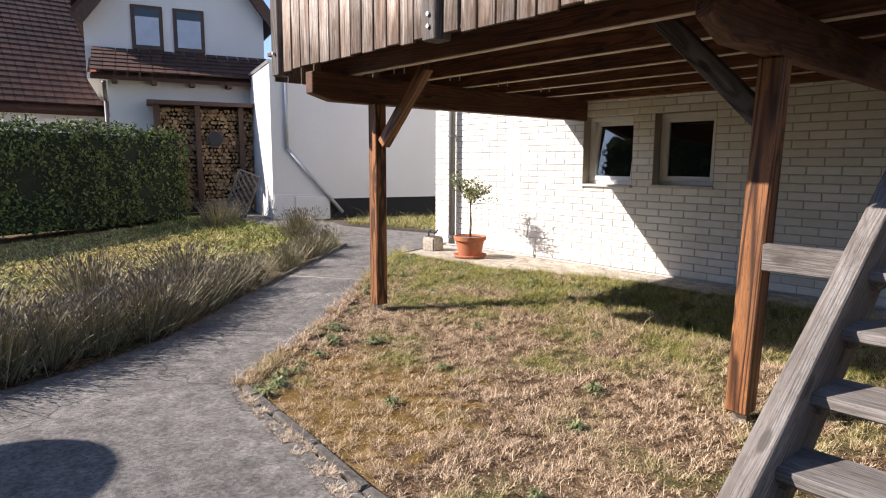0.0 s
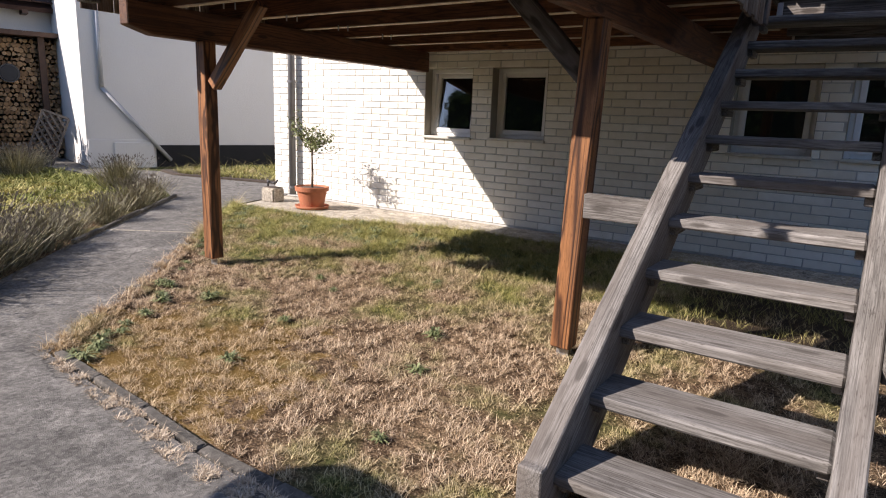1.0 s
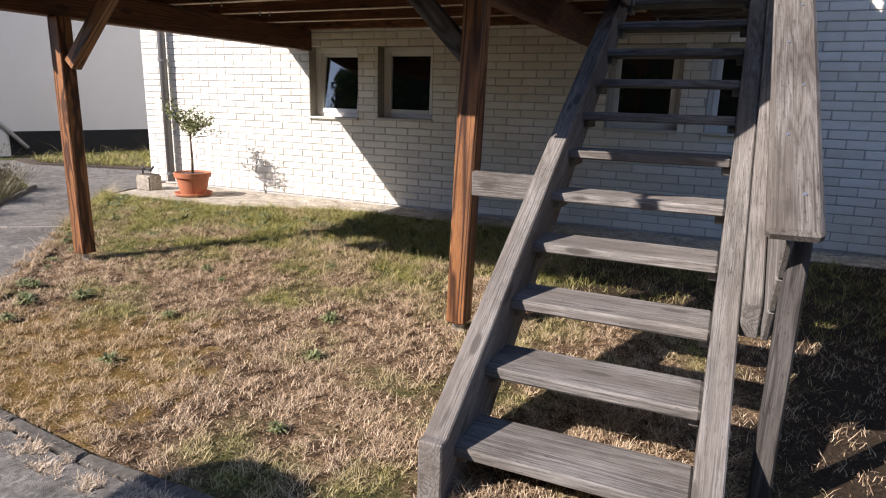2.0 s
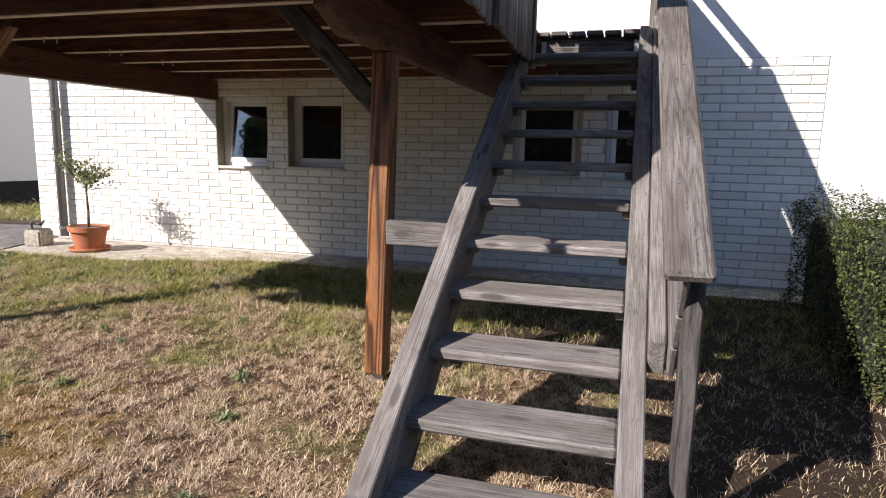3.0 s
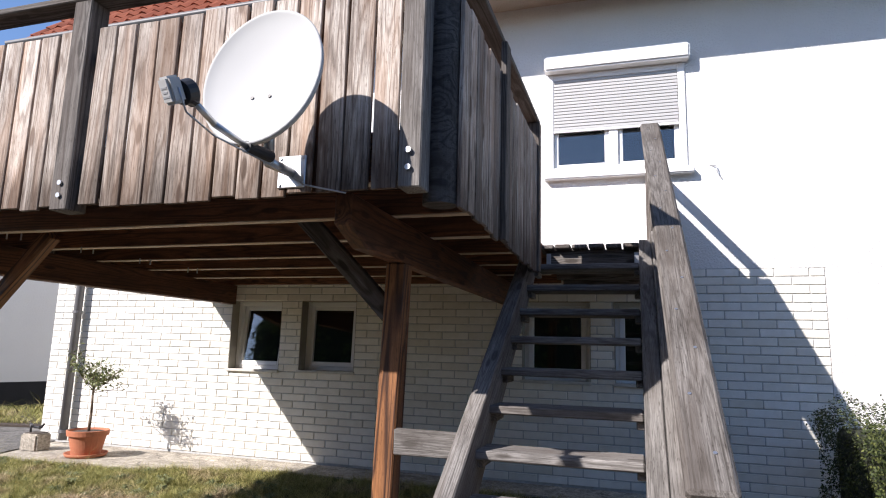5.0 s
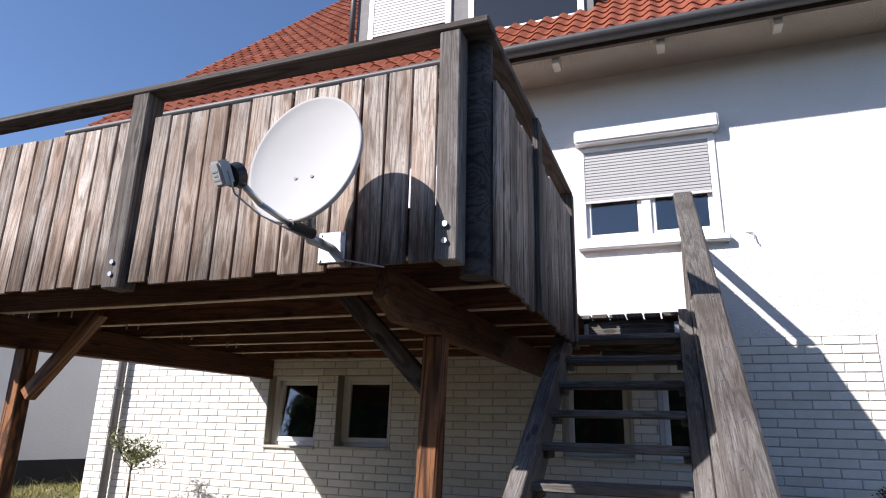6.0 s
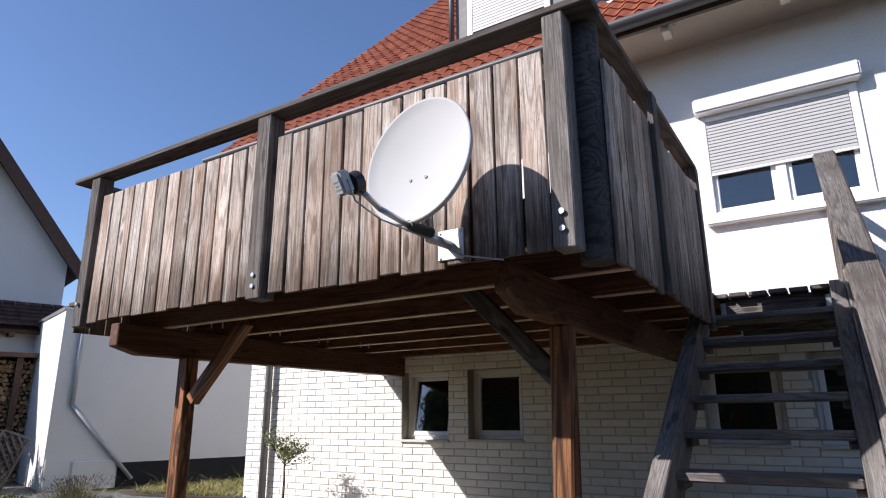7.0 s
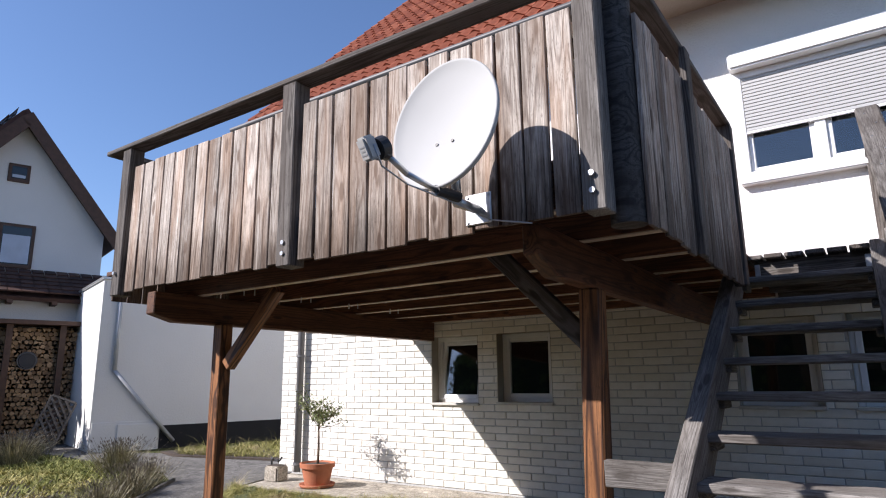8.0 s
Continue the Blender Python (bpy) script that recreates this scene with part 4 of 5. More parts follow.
for v0, v1, z0, z1 in ((0.61, 1.39, 4.34, 5.5), (1.65, 2.45, 4.34, 5.5), (0.95, 1.45, 6.62, 7.12), (1.68, 2.17, 6.62, 7.12)):
    w = part("window", nb_box((v0, v1), (-1.2, -1.16), z0, z1, 0.01), M_BROWNWOOD, nhouse)
    part("pane", nb_box((v0 + 0.08, v1 - 0.08), (-1.165, -1.150), z0 + 0.09, z1 - 0.08), M_GLASS, w)
    part("curtain", nb_box((v0 + 0.1, v1 - 0.1), (-1.152, -1.146), z0 + 0.12, z1 - 0.3), M_CURTAIN, w)
for o, z0, z1 in ((0.5, 0.9, 2.1), (1.5, 0.9, 2.1)):
    bm = plan_box(H0, GU, GN, (o, o + 0.6), (-0.03, 0.0), z0, z1)
    part("window", bm, M_BROWNWOOD, nhouse)
tube("downpipe", [nb(-0.08, 0.1, 3.3), nb(-0.08, -0.5, 2.9), nb(-0.08, -0.5, 0)], 0.05, M_PIPE_DARK, nhouse)

M_LOG = tile_mat("split_log", (0.16, 0.095, 0.05), (0.30, 0.19, 0.10), (0.42, 0.28, 0.16))
shed = thing("firewood_rack", *nb(2.1, 0.4, 0), "roofed brown timber rack full of stacked split firewood", "firewood rack")
ornament = thing("wall_plate", *nb(2.43, 0.55, 1.9), "round dark metal plate hung on the stacked firewood", "plate")
part("disc", cyl_bm(nb(2.43, 0.53, 1.93), nb(2.43, 0.56, 1.93), 0.19, 0.17, 28), M_BLACK, ornament)
part("rim", cyl_bm(nb(2.43, 0.52, 1.93), nb(2.43, 0.545, 1.93), 0.205, 0.205, 28), M_PIPE_DARK, ornament)
for v in (1.0, 1.95, 3.02, 3.9):
    part("post", nb_box((v, v + 0.13), (0.5, 0.63), -0.2, 2.78), M_BROWNWOOD, shed)
part("canopy", nb_box((0.85, 4.2), (0.0, 0.8), 2.76, 2.86), M_BROWNWOOD, shed)
# near-black backing, colours in the shade between the logs
part("back_panel", nb_box((1.0, 4.0), (0.003, 0.03), 0.0, 2.75), M_DARK, shed)
lv, lf = [], []
rl = random.Random(11)
for r in range(26):
    for c in range(30):
        v, z = 1.08 + c * 0.099 + (0.05 if r % 2 else 0) + rl.uniform(-0.015, 0.015), 0.15 + r * 0.1 + rl.uniform(-0.015, 0.015)
        n = rl.choice((3, 4, 5, 6))
        rad = rl.uniform(0.045, 0.068)
        ph = rl.uniform(0, 6)
        front = 0.46 + rl.uniform(-0.05, 0.03)
        b = len(lv)
        for d in (front, 0.1):
            lv += [nb(v + rad * math.cos(ph + 2 * math.pi * i / n), d, z + rad * math.sin(ph + 2 * math.pi * i / n)) for i in range(n)]
        lf.append(tuple(range(b, b + n)))
        lf += [(b + i, b + (i + 1) % n, b + n + (i + 1) % n, b + n + i) for i in range(n)]
from_arrays("split_firewood", lv, lf, M_LOG, shed, kind="stuff")

lhouse = thing("far_house", -28, 2, 0, "white house with a large brown tiled roof", "house")
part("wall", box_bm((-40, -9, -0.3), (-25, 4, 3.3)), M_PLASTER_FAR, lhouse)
fs = slab4("roof_slope", [Vector((-24.5, -9.6, 3.1)), Vector((-24.5, 4.4, 3.1)), Vector((-31, 4.4, 8.8)), Vector((-31, -9.6, 8.8))], 0.2, M_TILE_DARK, lhouse)
tiled_slope(Vector((-24.5, -9.6, 3.32)), Vector((0, 1, 0)), (Vector((-31, 0, 8.8)) - Vector((-24.5, 0, 3.1))).normalized(), 46, 25, 0.3, 0.34, M_TILE_DARK, fs)
for y in (-6, -3, 0.5):
    w = part("window", box_bm((-25.0, y, 1.0), (-24.95, y + 1.1, 2.3), 0.01), M_BROWNWOOD, lhouse)
    part("pane", box_bm((-24.96, y + 0.1, 1.1), (-24.94, y + 1.0, 2.2)), M_GLASS, w)

lattice = thing("lattice_panel", -13.6, -0.75, 0, "grey weathered wooden lattice panel leaning by the garage", "lattice")
lm = Matrix.Translation((-13.75, -0.85, gz(-0.8) + 0.02)) @ pose(0, 0, 0, 0, 0, 68) @ pose(0, 0, 0, 0, 22, 0) @ pose(0, 0, 0, -12, 0, 0)
for k in range(9):
    for sgn in (1, -1):
        c = -0.62 + k * 0.155
        pts = []
        for tt in (0.0, 1.15):
            pts.append((c + sgn * (tt - 0.57), tt))
        (xa, za), (xb, zb) = pts
        def cut(p, q, lim):
            (px, pz), (qx, qz) = p, q
            if px < -lim and qx < -lim or px > lim and qx > lim:
                return None
            out = []
            for (ax, az), (bx_, bz) in (((px, pz), (qx, qz)), ((qx, qz), (px, pz))):
                if abs(ax) > lim:
                    f = (math.copysign(lim, ax) - ax) / (bx_ - ax)
                    ax, az = ax + f * (bx_ - ax), az + f * (bz - az)
                out.append((ax, az))
            return out
        seg = cut((xa, za), (xb, zb), 0.24)
        if seg and abs(seg[0][1] - seg[1][1]) > 0.05:
            (ax, az), (bx_, bz) = seg
            timber("slat", lm @ Vector((ax, 0.012 * sgn, az)), lm @ Vector((bx_, 0.012 * sgn, bz)), 0.014, 0.045, M_RAIL, lattice, up=lm.to_3x3() @ Vector((1, 0, 0.3)), bevel=0)
for a, b in (((-0.25, 0), (-0.25, 1.17)), ((0.25, 0), (0.25, 1.17)), ((-0.25, 1.17), (0.25, 1.17)), ((-0.25, 0), (0.25, 0))):
    timber("frame_bar", lm @ Vector((a[0], 0, a[1])), lm @ Vector((b[0], 0, b[1])), 0.03, 0.05, M_RAIL, lattice, up=lm.to_3x3() @ Vector((0.7, 0.1, 0.7)))

# ---- satellite dish ----
M_DISH = plain("dish_enamel", (0.46, 0.465, 0.455), 0.8, 0, 0.03, 2, spec=0.15)
dish = thing("satellite_dish", -0.7, YF - 0.02, 2.14, "light grey satellite dish on a galvanised wall arm", "satellite dish")
DC, DN = Vector((-0.69, -4.84, 2.523)), Vector((-0.005, -0.981, 0.193)).normalized()
side = Vector((0, 0, 1)).cross(DN).normalized()
upv = DN.cross(side)
dm = Matrix((side, upv, DN)).transposed().to_4x4()
dm.translation = DC
bm = bmesh.new()
RX, RZ, SEG = 0.283, 0.335, 48
prev = None
for k, (f, h) in enumerate(((0.0, -0.05), (0.2, -0.048), (0.4, -0.042), (0.6, -0.032), (0.8, -0.018), (0.97, -0.002), (1.0, 0.004), (1.02, -0.004), (1.01, -0.022), (0.8, -0.032), (0.4, -0.055), (0.0, -0.063))):
    cur = [bm.verts.new((0, 0, h))] if f == 0 else [bm.verts.new((RX * f * math.cos(2 * math.pi * i / SEG), RZ * f * math.sin(2 * math.pi * i / SEG), h)) for i in range(SEG)]
    if prev:
        for i in range(SEG):
            j = (i + 1) % SEG
            if len(prev) == 1:
                bm.faces.new((prev[0], cur[i], cur[j]))
            elif len(cur) == 1:
                bm.faces.new((prev[j], prev[i], cur[0]))
            else:
                bm.faces.new((prev[i], cur[i], cur[j], prev[j]))
    prev = cur
bmesh.ops.recalc_face_normals(bm, faces=bm.faces)
part("reflector", bm, M_DISH, dish, m=dm, smooth=True)
for u, v in ((-0.053, -0.085), (0.033, -0.084), (-0.018, -0.242)):
    part("bolt", cyl_bm((u, v, -0.05), (u, v, -0.028 if v < -0.2 else -0.04), 0.008, sides=8), M_BLACK, dish, m=dm)
foot = dm @ Vector((0.0, -RZ * 0.97, -0.01))
lnb = Vector((-0.757, -5.2, 2.32))
mid = foot.lerp(lnb, 0.55) + Vector((0, 0, -0.045))
tube("feed_arm", [foot + Vector((0.02, 0.12, -0.03)), foot + Vector((0, 0, -0.02)), mid, lnb + Vector((0.02, 0.03, -0.05))], 0.013, M_STEEL, dish)
part("arm_shoe", cyl_bm(foot + Vector((0.02, 0.14, -0.02)), foot + Vector((0, -0.01, -0.022)), 0.026), M_BLACK, dish)
ln_m = Matrix.Translation(lnb) @ (DC - lnb).to_track_quat("Z", "Y").to_matrix().to_4x4()
part("holder", cyl_bm((0, -0.02, -0.03), (0, -0.02, 0.012), 0.046, 0.05, 18), M_BLACK, dish, m=ln_m)
head = part("receiver_head", box_bm((-0.03, -0.055, -0.10), (0.03, 0.045, -0.035), 0.01, seg=2), M_DISH, dish, "pale receiver head with small grey print", m=ln_m)
for i, w in enumerate((0.034, 0.022, 0.03)):
    part("print_bar", box_bm((-w / 2, -0.03 + i * 0.016, -0.1012), (w / 2, -0.023 + i * 0.016, -0.1)), M_PIPE, head, m=ln_m)
part("clamp", box_bm(lnb + Vector((-0.012, -0.0, -0.065)), lnb + Vector((0.035, 0.05, -0.01)), 0.01), M_BLACK, dish)
tube("cable", [lnb + Vector((0.02, -0.06, -0.03)), lnb + Vector((0.03, -0.02, -0.11)), mid + Vector((0.0, 0.0, -0.045)), foot + Vector((0.03, 0.1, -0.06)), Vector((-0.66, YF - 0.03, 2.13)), Vector((-0.45, YF - 0.01, 2.085))], 0.004, M_PIPE, dish, 6)
ax = foot.x - 0.01
tube("wall_arm", [Vector((ax, -4.74, 2.40)), Vector((ax, -4.72, 2.17)), Vector((-0.745, YF - 0.02, 2.20))], 0.024, M_STEEL, dish, 14)
part("back_clamp", box_bm((ax - 0.035, -4.775, 2.33), (ax + 0.035, -4.68, 2.45), 0.012), M_BLACK, dish)
plate = part("wall_plate", box_bm((-0.82, YF - 0.012, 2.125), (-0.67, YF - 0.001, 2.285), 0.004), M_STEEL, dish)
for x in (-0.805, -0.685):
    for z in (2.14, 2.27):
        part("screw", cyl_bm((x, YF - 0.018, z), (x, YF - 0.012, z), 0.007, sides=8), M_STEEL, plate)
for x, z in ((-0.135, 2.26), (-0.135, 2.18), (-2.15, 2.22), (-2.15, 2.15), (-4.15, 2.24)):
    part("bolt_head", cyl_bm((x, YF - 0.052, z), (x, YF - 0.03, z), 0.014, sides=10), M_STEEL, deck)
for x, y in ((-4.165, -3.43), (-0.615, -3.46)):
    part("post_shoe", box_bm((x - 0.04, y - 0.004, -0.3), (x + 0.04, y + 0.004, -0.04)), M_STEEL, deck)

# ---- plants ----
def leaf_mat(name, a, b_, c, trans=0.25):
    ma, n, l, b = mat(name, 0.6, spec=0.3)
    g = n.new("ShaderNodeNewGeometry")
    l.new(ramp(n, l, g.outputs["Random Per Island"], [(0.0, a), (0.5, b_), (1.0, c)]), b.inputs["Base Color"])
    b.inputs["Subsurface Weight"].default_value = 0.0
    return ma


M_HEDGE = leaf_mat("hedge_leaf", (0.03, 0.05, 0.013), (0.072, 0.11, 0.026), (0.17, 0.22, 0.06))
M_BOX = leaf_mat("boxwood_leaf", (0.016, 0.026, 0.008), (0.042, 0.058, 0.016), (0.12, 0.135, 0.04))
M_OLIVE = leaf_mat("olive_leaf", (0.09, 0.12, 0.04), (0.17, 0.2, 0.075), (0.26, 0.28, 0.13))
M_WEED = leaf_mat("weed_leaf", (0.09, 0.115, 0.05), (0.165, 0.195, 0.085), (0.27, 0.29, 0.14))
M_LAV = leaf_mat("lavender_stalk", (0.11, 0.102, 0.06), (0.24, 0.22, 0.132), (0.43, 0.385, 0.255))
M_LAVHEAD = leaf_mat("lavender_head", (0.12, 0.10, 0.085), (0.22, 0.19, 0.155), (0.35, 0.305, 0.24))
M_BARK = plain("bark", (0.13, 0.095, 0.065), 0.9, 0, 0.3, 30, 0.5, 80)
# dark colour carries the shade inside the hedges
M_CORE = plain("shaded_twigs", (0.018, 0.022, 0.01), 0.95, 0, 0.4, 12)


def leaves(points, normals, size, rng_, spread=0.8, aspect=0.5):
    """Small pointed leaves at the points, each turned at random about its normal."""
    vv, ff = [], []
    for p, n in zip(points, normals):
        d = Vector((rng_.gauss(0, 1), rng_.gauss(0, 1), rng_.gauss(0, 1))).normalized()
        n2 = (Vector(n) + d * spread).normalized()
        t = n2.orthogonal().normalized()
        t = Matrix.Rotation(rng_.uniform(0, 6.283), 3, n2) @ t
        w = n2.cross(t)
        s_ = size * rng_.uniform(0.6, 1.35)
        b = len(vv)
        vv += [p - t * s_, p + w * s_ * aspect, p + t * s_, p - w * s_ * aspect]
        ff.append((b, b + 1, b + 2, b + 3))
    return vv, ff


def clipped_hedge(name, o, u, length, depth, height, count, size, material, label, category, lump=0.12, seed=1):
    """A hedge along u from o: a core painted dark for the shade inside, in a shell of leaves with an uneven face."""
    r = random.Random(seed)
    n = Vector((-u.y, u.x, 0))
    h = thing(name, o.x, o.y, o.z, label, category)
    bm = bmesh.new()
    mm = Matrix((u, n, Vector((0, 0, 1)))).transposed().to_4x4()
    mm.translation = o
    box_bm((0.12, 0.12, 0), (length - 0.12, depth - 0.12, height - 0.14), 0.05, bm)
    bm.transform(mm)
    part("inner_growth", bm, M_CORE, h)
    pts, nrm = [], []
    areas = [length * height, length * height, depth * height, depth * height, length * depth]
    tot = sum(areas)
    for f in range(5):
        for _ in range(int(count * areas[f] / tot)):
            a, c = r.random(), r.random()
            q, m_ = ((Vector((a * length, 0, c * height)), Vector((0, -1, 0))), (Vector((a * length, depth, c * height)), Vector((0, 1, 0))),
                     (Vector((0, a * depth, c * height)), Vector((-1, 0, 0))), (Vector((length, a * depth, c * height)), Vector((1, 0, 0))),
                     (Vector((a * length, c * depth, height)), Vector((0, 0, 1))))[f]
            lumpy = noise.noise(q * 1.6) * lump + noise.noise(q * 5.0) * lump * 0.5
            q = q + m_ * (lumpy - abs(r.gauss(0, 0.05)))
            pts.append(mm @ q)
            nrm.append((mm.to_3x3() @ m_) + Vector((0, 0, 0.3)))
    vv, ff = leaves(pts, nrm, size, r)
    from_arrays("foliage", vv, ff, material, h)
    # stray shoots above the clipped top
    vv, ff = [], []
    for _ in range(int(length * 16)):
        base = mm @ Vector((r.random() * length, r.random() * depth, height - 0.05))
        tip = base + Vector((r.gauss(0, 0.05), r.gauss(0, 0.05), r.uniform(0.08, 0.28)))
        k = 7
        lp = [base.lerp(tip, (i + 1) / k) + Vector((r.gauss(0, 0.012), r.gauss(0, 0.012), 0)) for i in range(k)]
        a, f = leaves(lp, [Vector((r.gauss(0, 1), r.gauss(0, 1), 0.6)) for _ in lp], size, r)
        b = len(vv)
        vv += a
        ff += [tuple(b + i for i in q) for q in f]
    from_arrays("shoots", vv, ff, material, h, kind="stuff")
    return h


hu = Vector((-1.4, 3.81, 0)).normalized()
clipped_hedge("privet_hedge", Vector((-14.52, -1.6, gz(-1.6))) - hu * 9.5, hu, 9.5, 1.3, 2.08, 26000, 0.042, M_HEDGE, "tall clipped dark green privet hedge beyond the lawn", "hedge", 0.24, 2)
clipped_hedge("boxwood_hedge", Vector((2.36, -0.4, gz(-1.5))), Vector((-0.06, -1, 0)).normalized(), 2.7, 2.5, 0.98, 60000, 0.013, M_BOX, "loose boxwood hedge beside the house wall", "hedge", 0.22, 5)

# potted olive tree
M_TERRA = plain("terracotta", (0.42, 0.15, 0.075), 0.8, 0, 0.12, 10, 0.2, 60)
PX, PY = -5.65, -0.74


def lathe(prof, sides=36):
    bm = bmesh.new()
    rings = [[bm.verts.new((r * math.cos(2 * math.pi * i / sides), r * math.sin(2 * math.pi * i / sides), z)) for i in range(sides)] for r, z in prof]
    for a, b in zip(rings, rings[1:]):
        for i in range(sides):
            j = (i + 1) % sides
            bm.faces.new((a[i], a[j], b[j], b[i]))
    bm.faces.new(rings[0][::-1])
    bm.faces.new(rings[-1])
    return bm


pot = thing("plant_pot", PX, PY, -0.02, "round terracotta plant pot on its saucer by the house wall", "plant pot")
part("saucer", lathe([(0.17, 0.0), (0.225, 0.012), (0.242, 0.05), (0.233, 0.05), (0.21, 0.02), (0.0001, 0.02)]), M_TERRA, pot, m=Matrix.Translation((PX, PY, -0.02)), smooth=True)
part("pot", lathe([(0.16, 0.02), (0.208, 0.25), (0.233, 0.255), (0.24, 0.315), (0.226, 0.318), (0.21, 0.29), (0.0001, 0.295)]), M_TERRA, pot, m=Matrix.Translation((PX, PY, -0.02)))
part("potting_soil", lathe([(0.206, 0.286), (0.18, 0.298), (0.0001, 0.302)]), M_EARTH, pot, m=Matrix.Translation((PX, PY, -0.02)))
olive = thing("olive_tree", PX, PY, 0.30, "small olive tree with a loose grey-green crown, growing in a pot", "tree")
ro = random.Random(21)
bm = bmesh.new()
trunk = [Vector((PX, PY, 0.25)), Vector((PX + 0.012, PY, 0.5)), Vector((PX - 0.008, PY + 0.01, 0.72)), Vector((PX + 0.01, PY, 0.9))]
for i in range(3):
    cyl_bm(trunk[i], trunk[i + 1], 0.019 - i * 0.003, 0.016 - i * 0.003, 8, bm)
lp, ln = [], []
for i in range(26):
    az, ti = ro.uniform(0, 6.283), ro.uniform(0.25, 1.35)
    base = trunk[2].lerp(trunk[3], ro.random())
    d = Vector((math.cos(az) * math.sin(ti), math.sin(az) * math.sin(ti), math.cos(ti)))
    tip = base + d * ro.uniform(0.26, 0.5)
    mid_ = base.lerp(tip, 0.5) + Vector((0, 0, -0.02))
    cyl_bm(base, mid_, 0.006, 0.004, 5, bm)
    cyl_bm(mid_, tip, 0.004, 0.002, 5, bm)
    for _ in range(34):
        f = ro.uniform(0.25, 1.05)
        lp.append(base.lerp(tip, f) + Vector((ro.gauss(0, 0.035), ro.gauss(0, 0.035), ro.gauss(0, 0.035))))
        ln.append(Vector((ro.gauss(0, 1), ro.gauss(0, 1), ro.gauss(0.4, 0.6))))
part("trunk", bm, M_BARK, olive, smooth=True)
vv, ff = leaves(lp, ln, 0.027, ro, 0.5, 0.3)
from_arrays("crown", vv, ff, M_OLIVE, olive)

# stone trough by the corner
BX, BY = -6.57, -0.66
trough = thing("stone_bucket", BX, BY, 0, "small grey stone trough with a rusty handle at the house corner", "trough")
part("body", box_bm((BX - 0.14, BY - 0.11, -0.03), (BX + 0.14, BY + 0.11, 0.19), 0.02, seg=2), M_SLAB, trough)
part("filling", box_bm((BX - 0.10, BY - 0.08, 0.19), (BX + 0.10, BY + 0.08, 0.197)), M_EARTH, trough)
tube("handle", [Vector((BX - 0.10, BY, 0.18)), Vector((BX - 0.11, BY, 0.30)), Vector((BX - 0.05, BY, 0.26)), Vector((BX + 0.07, BY, 0.26)), Vector((BX + 0.11, BY, 0.31))], 0.013, M_BLACK, trough, 8)

# lavender
def lavender(seed):
    r = random.Random(seed)
    sv, sf, hv, hf = [], [], [], []
    for _ in range(620):
        a, rad = r.uniform(0, 6.283), abs(r.gauss(0, 0.16))
        b0 = Vector((math.cos(a) * rad, math.sin(a) * rad, 0))
        lean = Vector((math.cos(a), math.sin(a), 0)) * (rad * 1.25 + r.uniform(0, 0.12)) + Vector((r.gauss(0, 0.05), r.gauss(0, 0.05), 0))
        tip = b0 + lean + Vector((0, 0, r.uniform(0.32, 0.60)))
        knee = b0.lerp(tip, 0.55) + Vector((0, 0, 0.04))
        w = Vector((math.sin(a + r.uniform(-1, 1)), -math.cos(a), 0)) * 0.0035
        n = len(sv)
        sv += [b0 - w, b0 + w, knee - w, knee + w, tip]
        sf += [(n, n + 1, n + 3, n + 2), (n + 2, n + 3, n + 4)]
        if r.random() < 0.75:
            d = (tip - knee).normalized()
            n = len(hv)
            hv += [tip - d * 0.03, tip + Vector((0.007, 0, 0)), tip + d * 0.03, tip - Vector((0.007, 0, 0)), tip + Vector((0, 0.007, 0)), tip - Vector((0, 0.007, 0))]
            hf += [(n, n + 1, n + 2, n + 3), (n, n + 4, n + 2, n + 5)]
    for _ in range(1100):
        a, rad = r.uniform(0, 6.283), r.uniform(0.02, 0.36)
        p = Vector((math.cos(a) * rad, math.sin(a) * rad, r.uniform(0.02, 0.26)))
        d = Vector((r.gauss(0, 0.5) + math.cos(a) * 0.5, r.gauss(0, 0.5) + math.sin(a) * 0.5, 0.7)).normalized() * r.uniform(0.05, 0.11)
        w = d.cross(Vector((r.gauss(0, 1), r.gauss(0, 1), 0.2))).normalized() * 0.006
        n = len(sv)
        sv += [p - w, p + w, p + d]
        sf.append((n, n + 1, n + 2))
    t = thing("lavender_bush", 0, 0, 0, "faded grey-green lavender bush past flowering, by the path", "bush", "lavender along the path")
    from_arrays("stalk_growth", sv, sf, M_LAV, t, kind="stuff")
    from_arrays("faded_bloom", hv, hf, M_LAVHEAD, t, kind="stuff")
    return t


lav = [lavender(40 + i) for i in range(3)]
rv = random.Random(8)
spots = []
for i in range(15):
    f = i / 14
    pts = [Vector((-4.3, -7.1, 0)), Vector((-4.62, -6.05, 0)), Vector((-5.05, -5.25, 0)), Vector((-6.1, -4.0, 0)), Vector((-8.0, -1.75, 0))]
    k = min(int(f * 4), 3)
    p = pts[k].lerp(pts[k + 1], f * 4 - k)
    spots.append((p + Vector((rv.uniform(-0.1, 0.05), rv.uniform(-0.08, 0.08), 0)), rv.uniform(0.85, 1.05) * (0.86 if f < 0.6 else 0.7)))
for i in range(3):
    f = i / 3
    p = Vector((-5.0, -6.6, 0)).lerp(Vector((-6.9, -3.9, 0)), f)
    spots.append((p + Vector((rv.uniform(-0.2, 0.2), rv.uniform(-0.2, 0.2), 0)), rv.uniform(0.85, 1.15)))
spots += [(Vector((-12.3, -1.8, 0)), 1.0), (Vector((-9.6, -1.35, 0)), 0.9), (Vector((-13.2, -1.2, 0)), 0.7)]
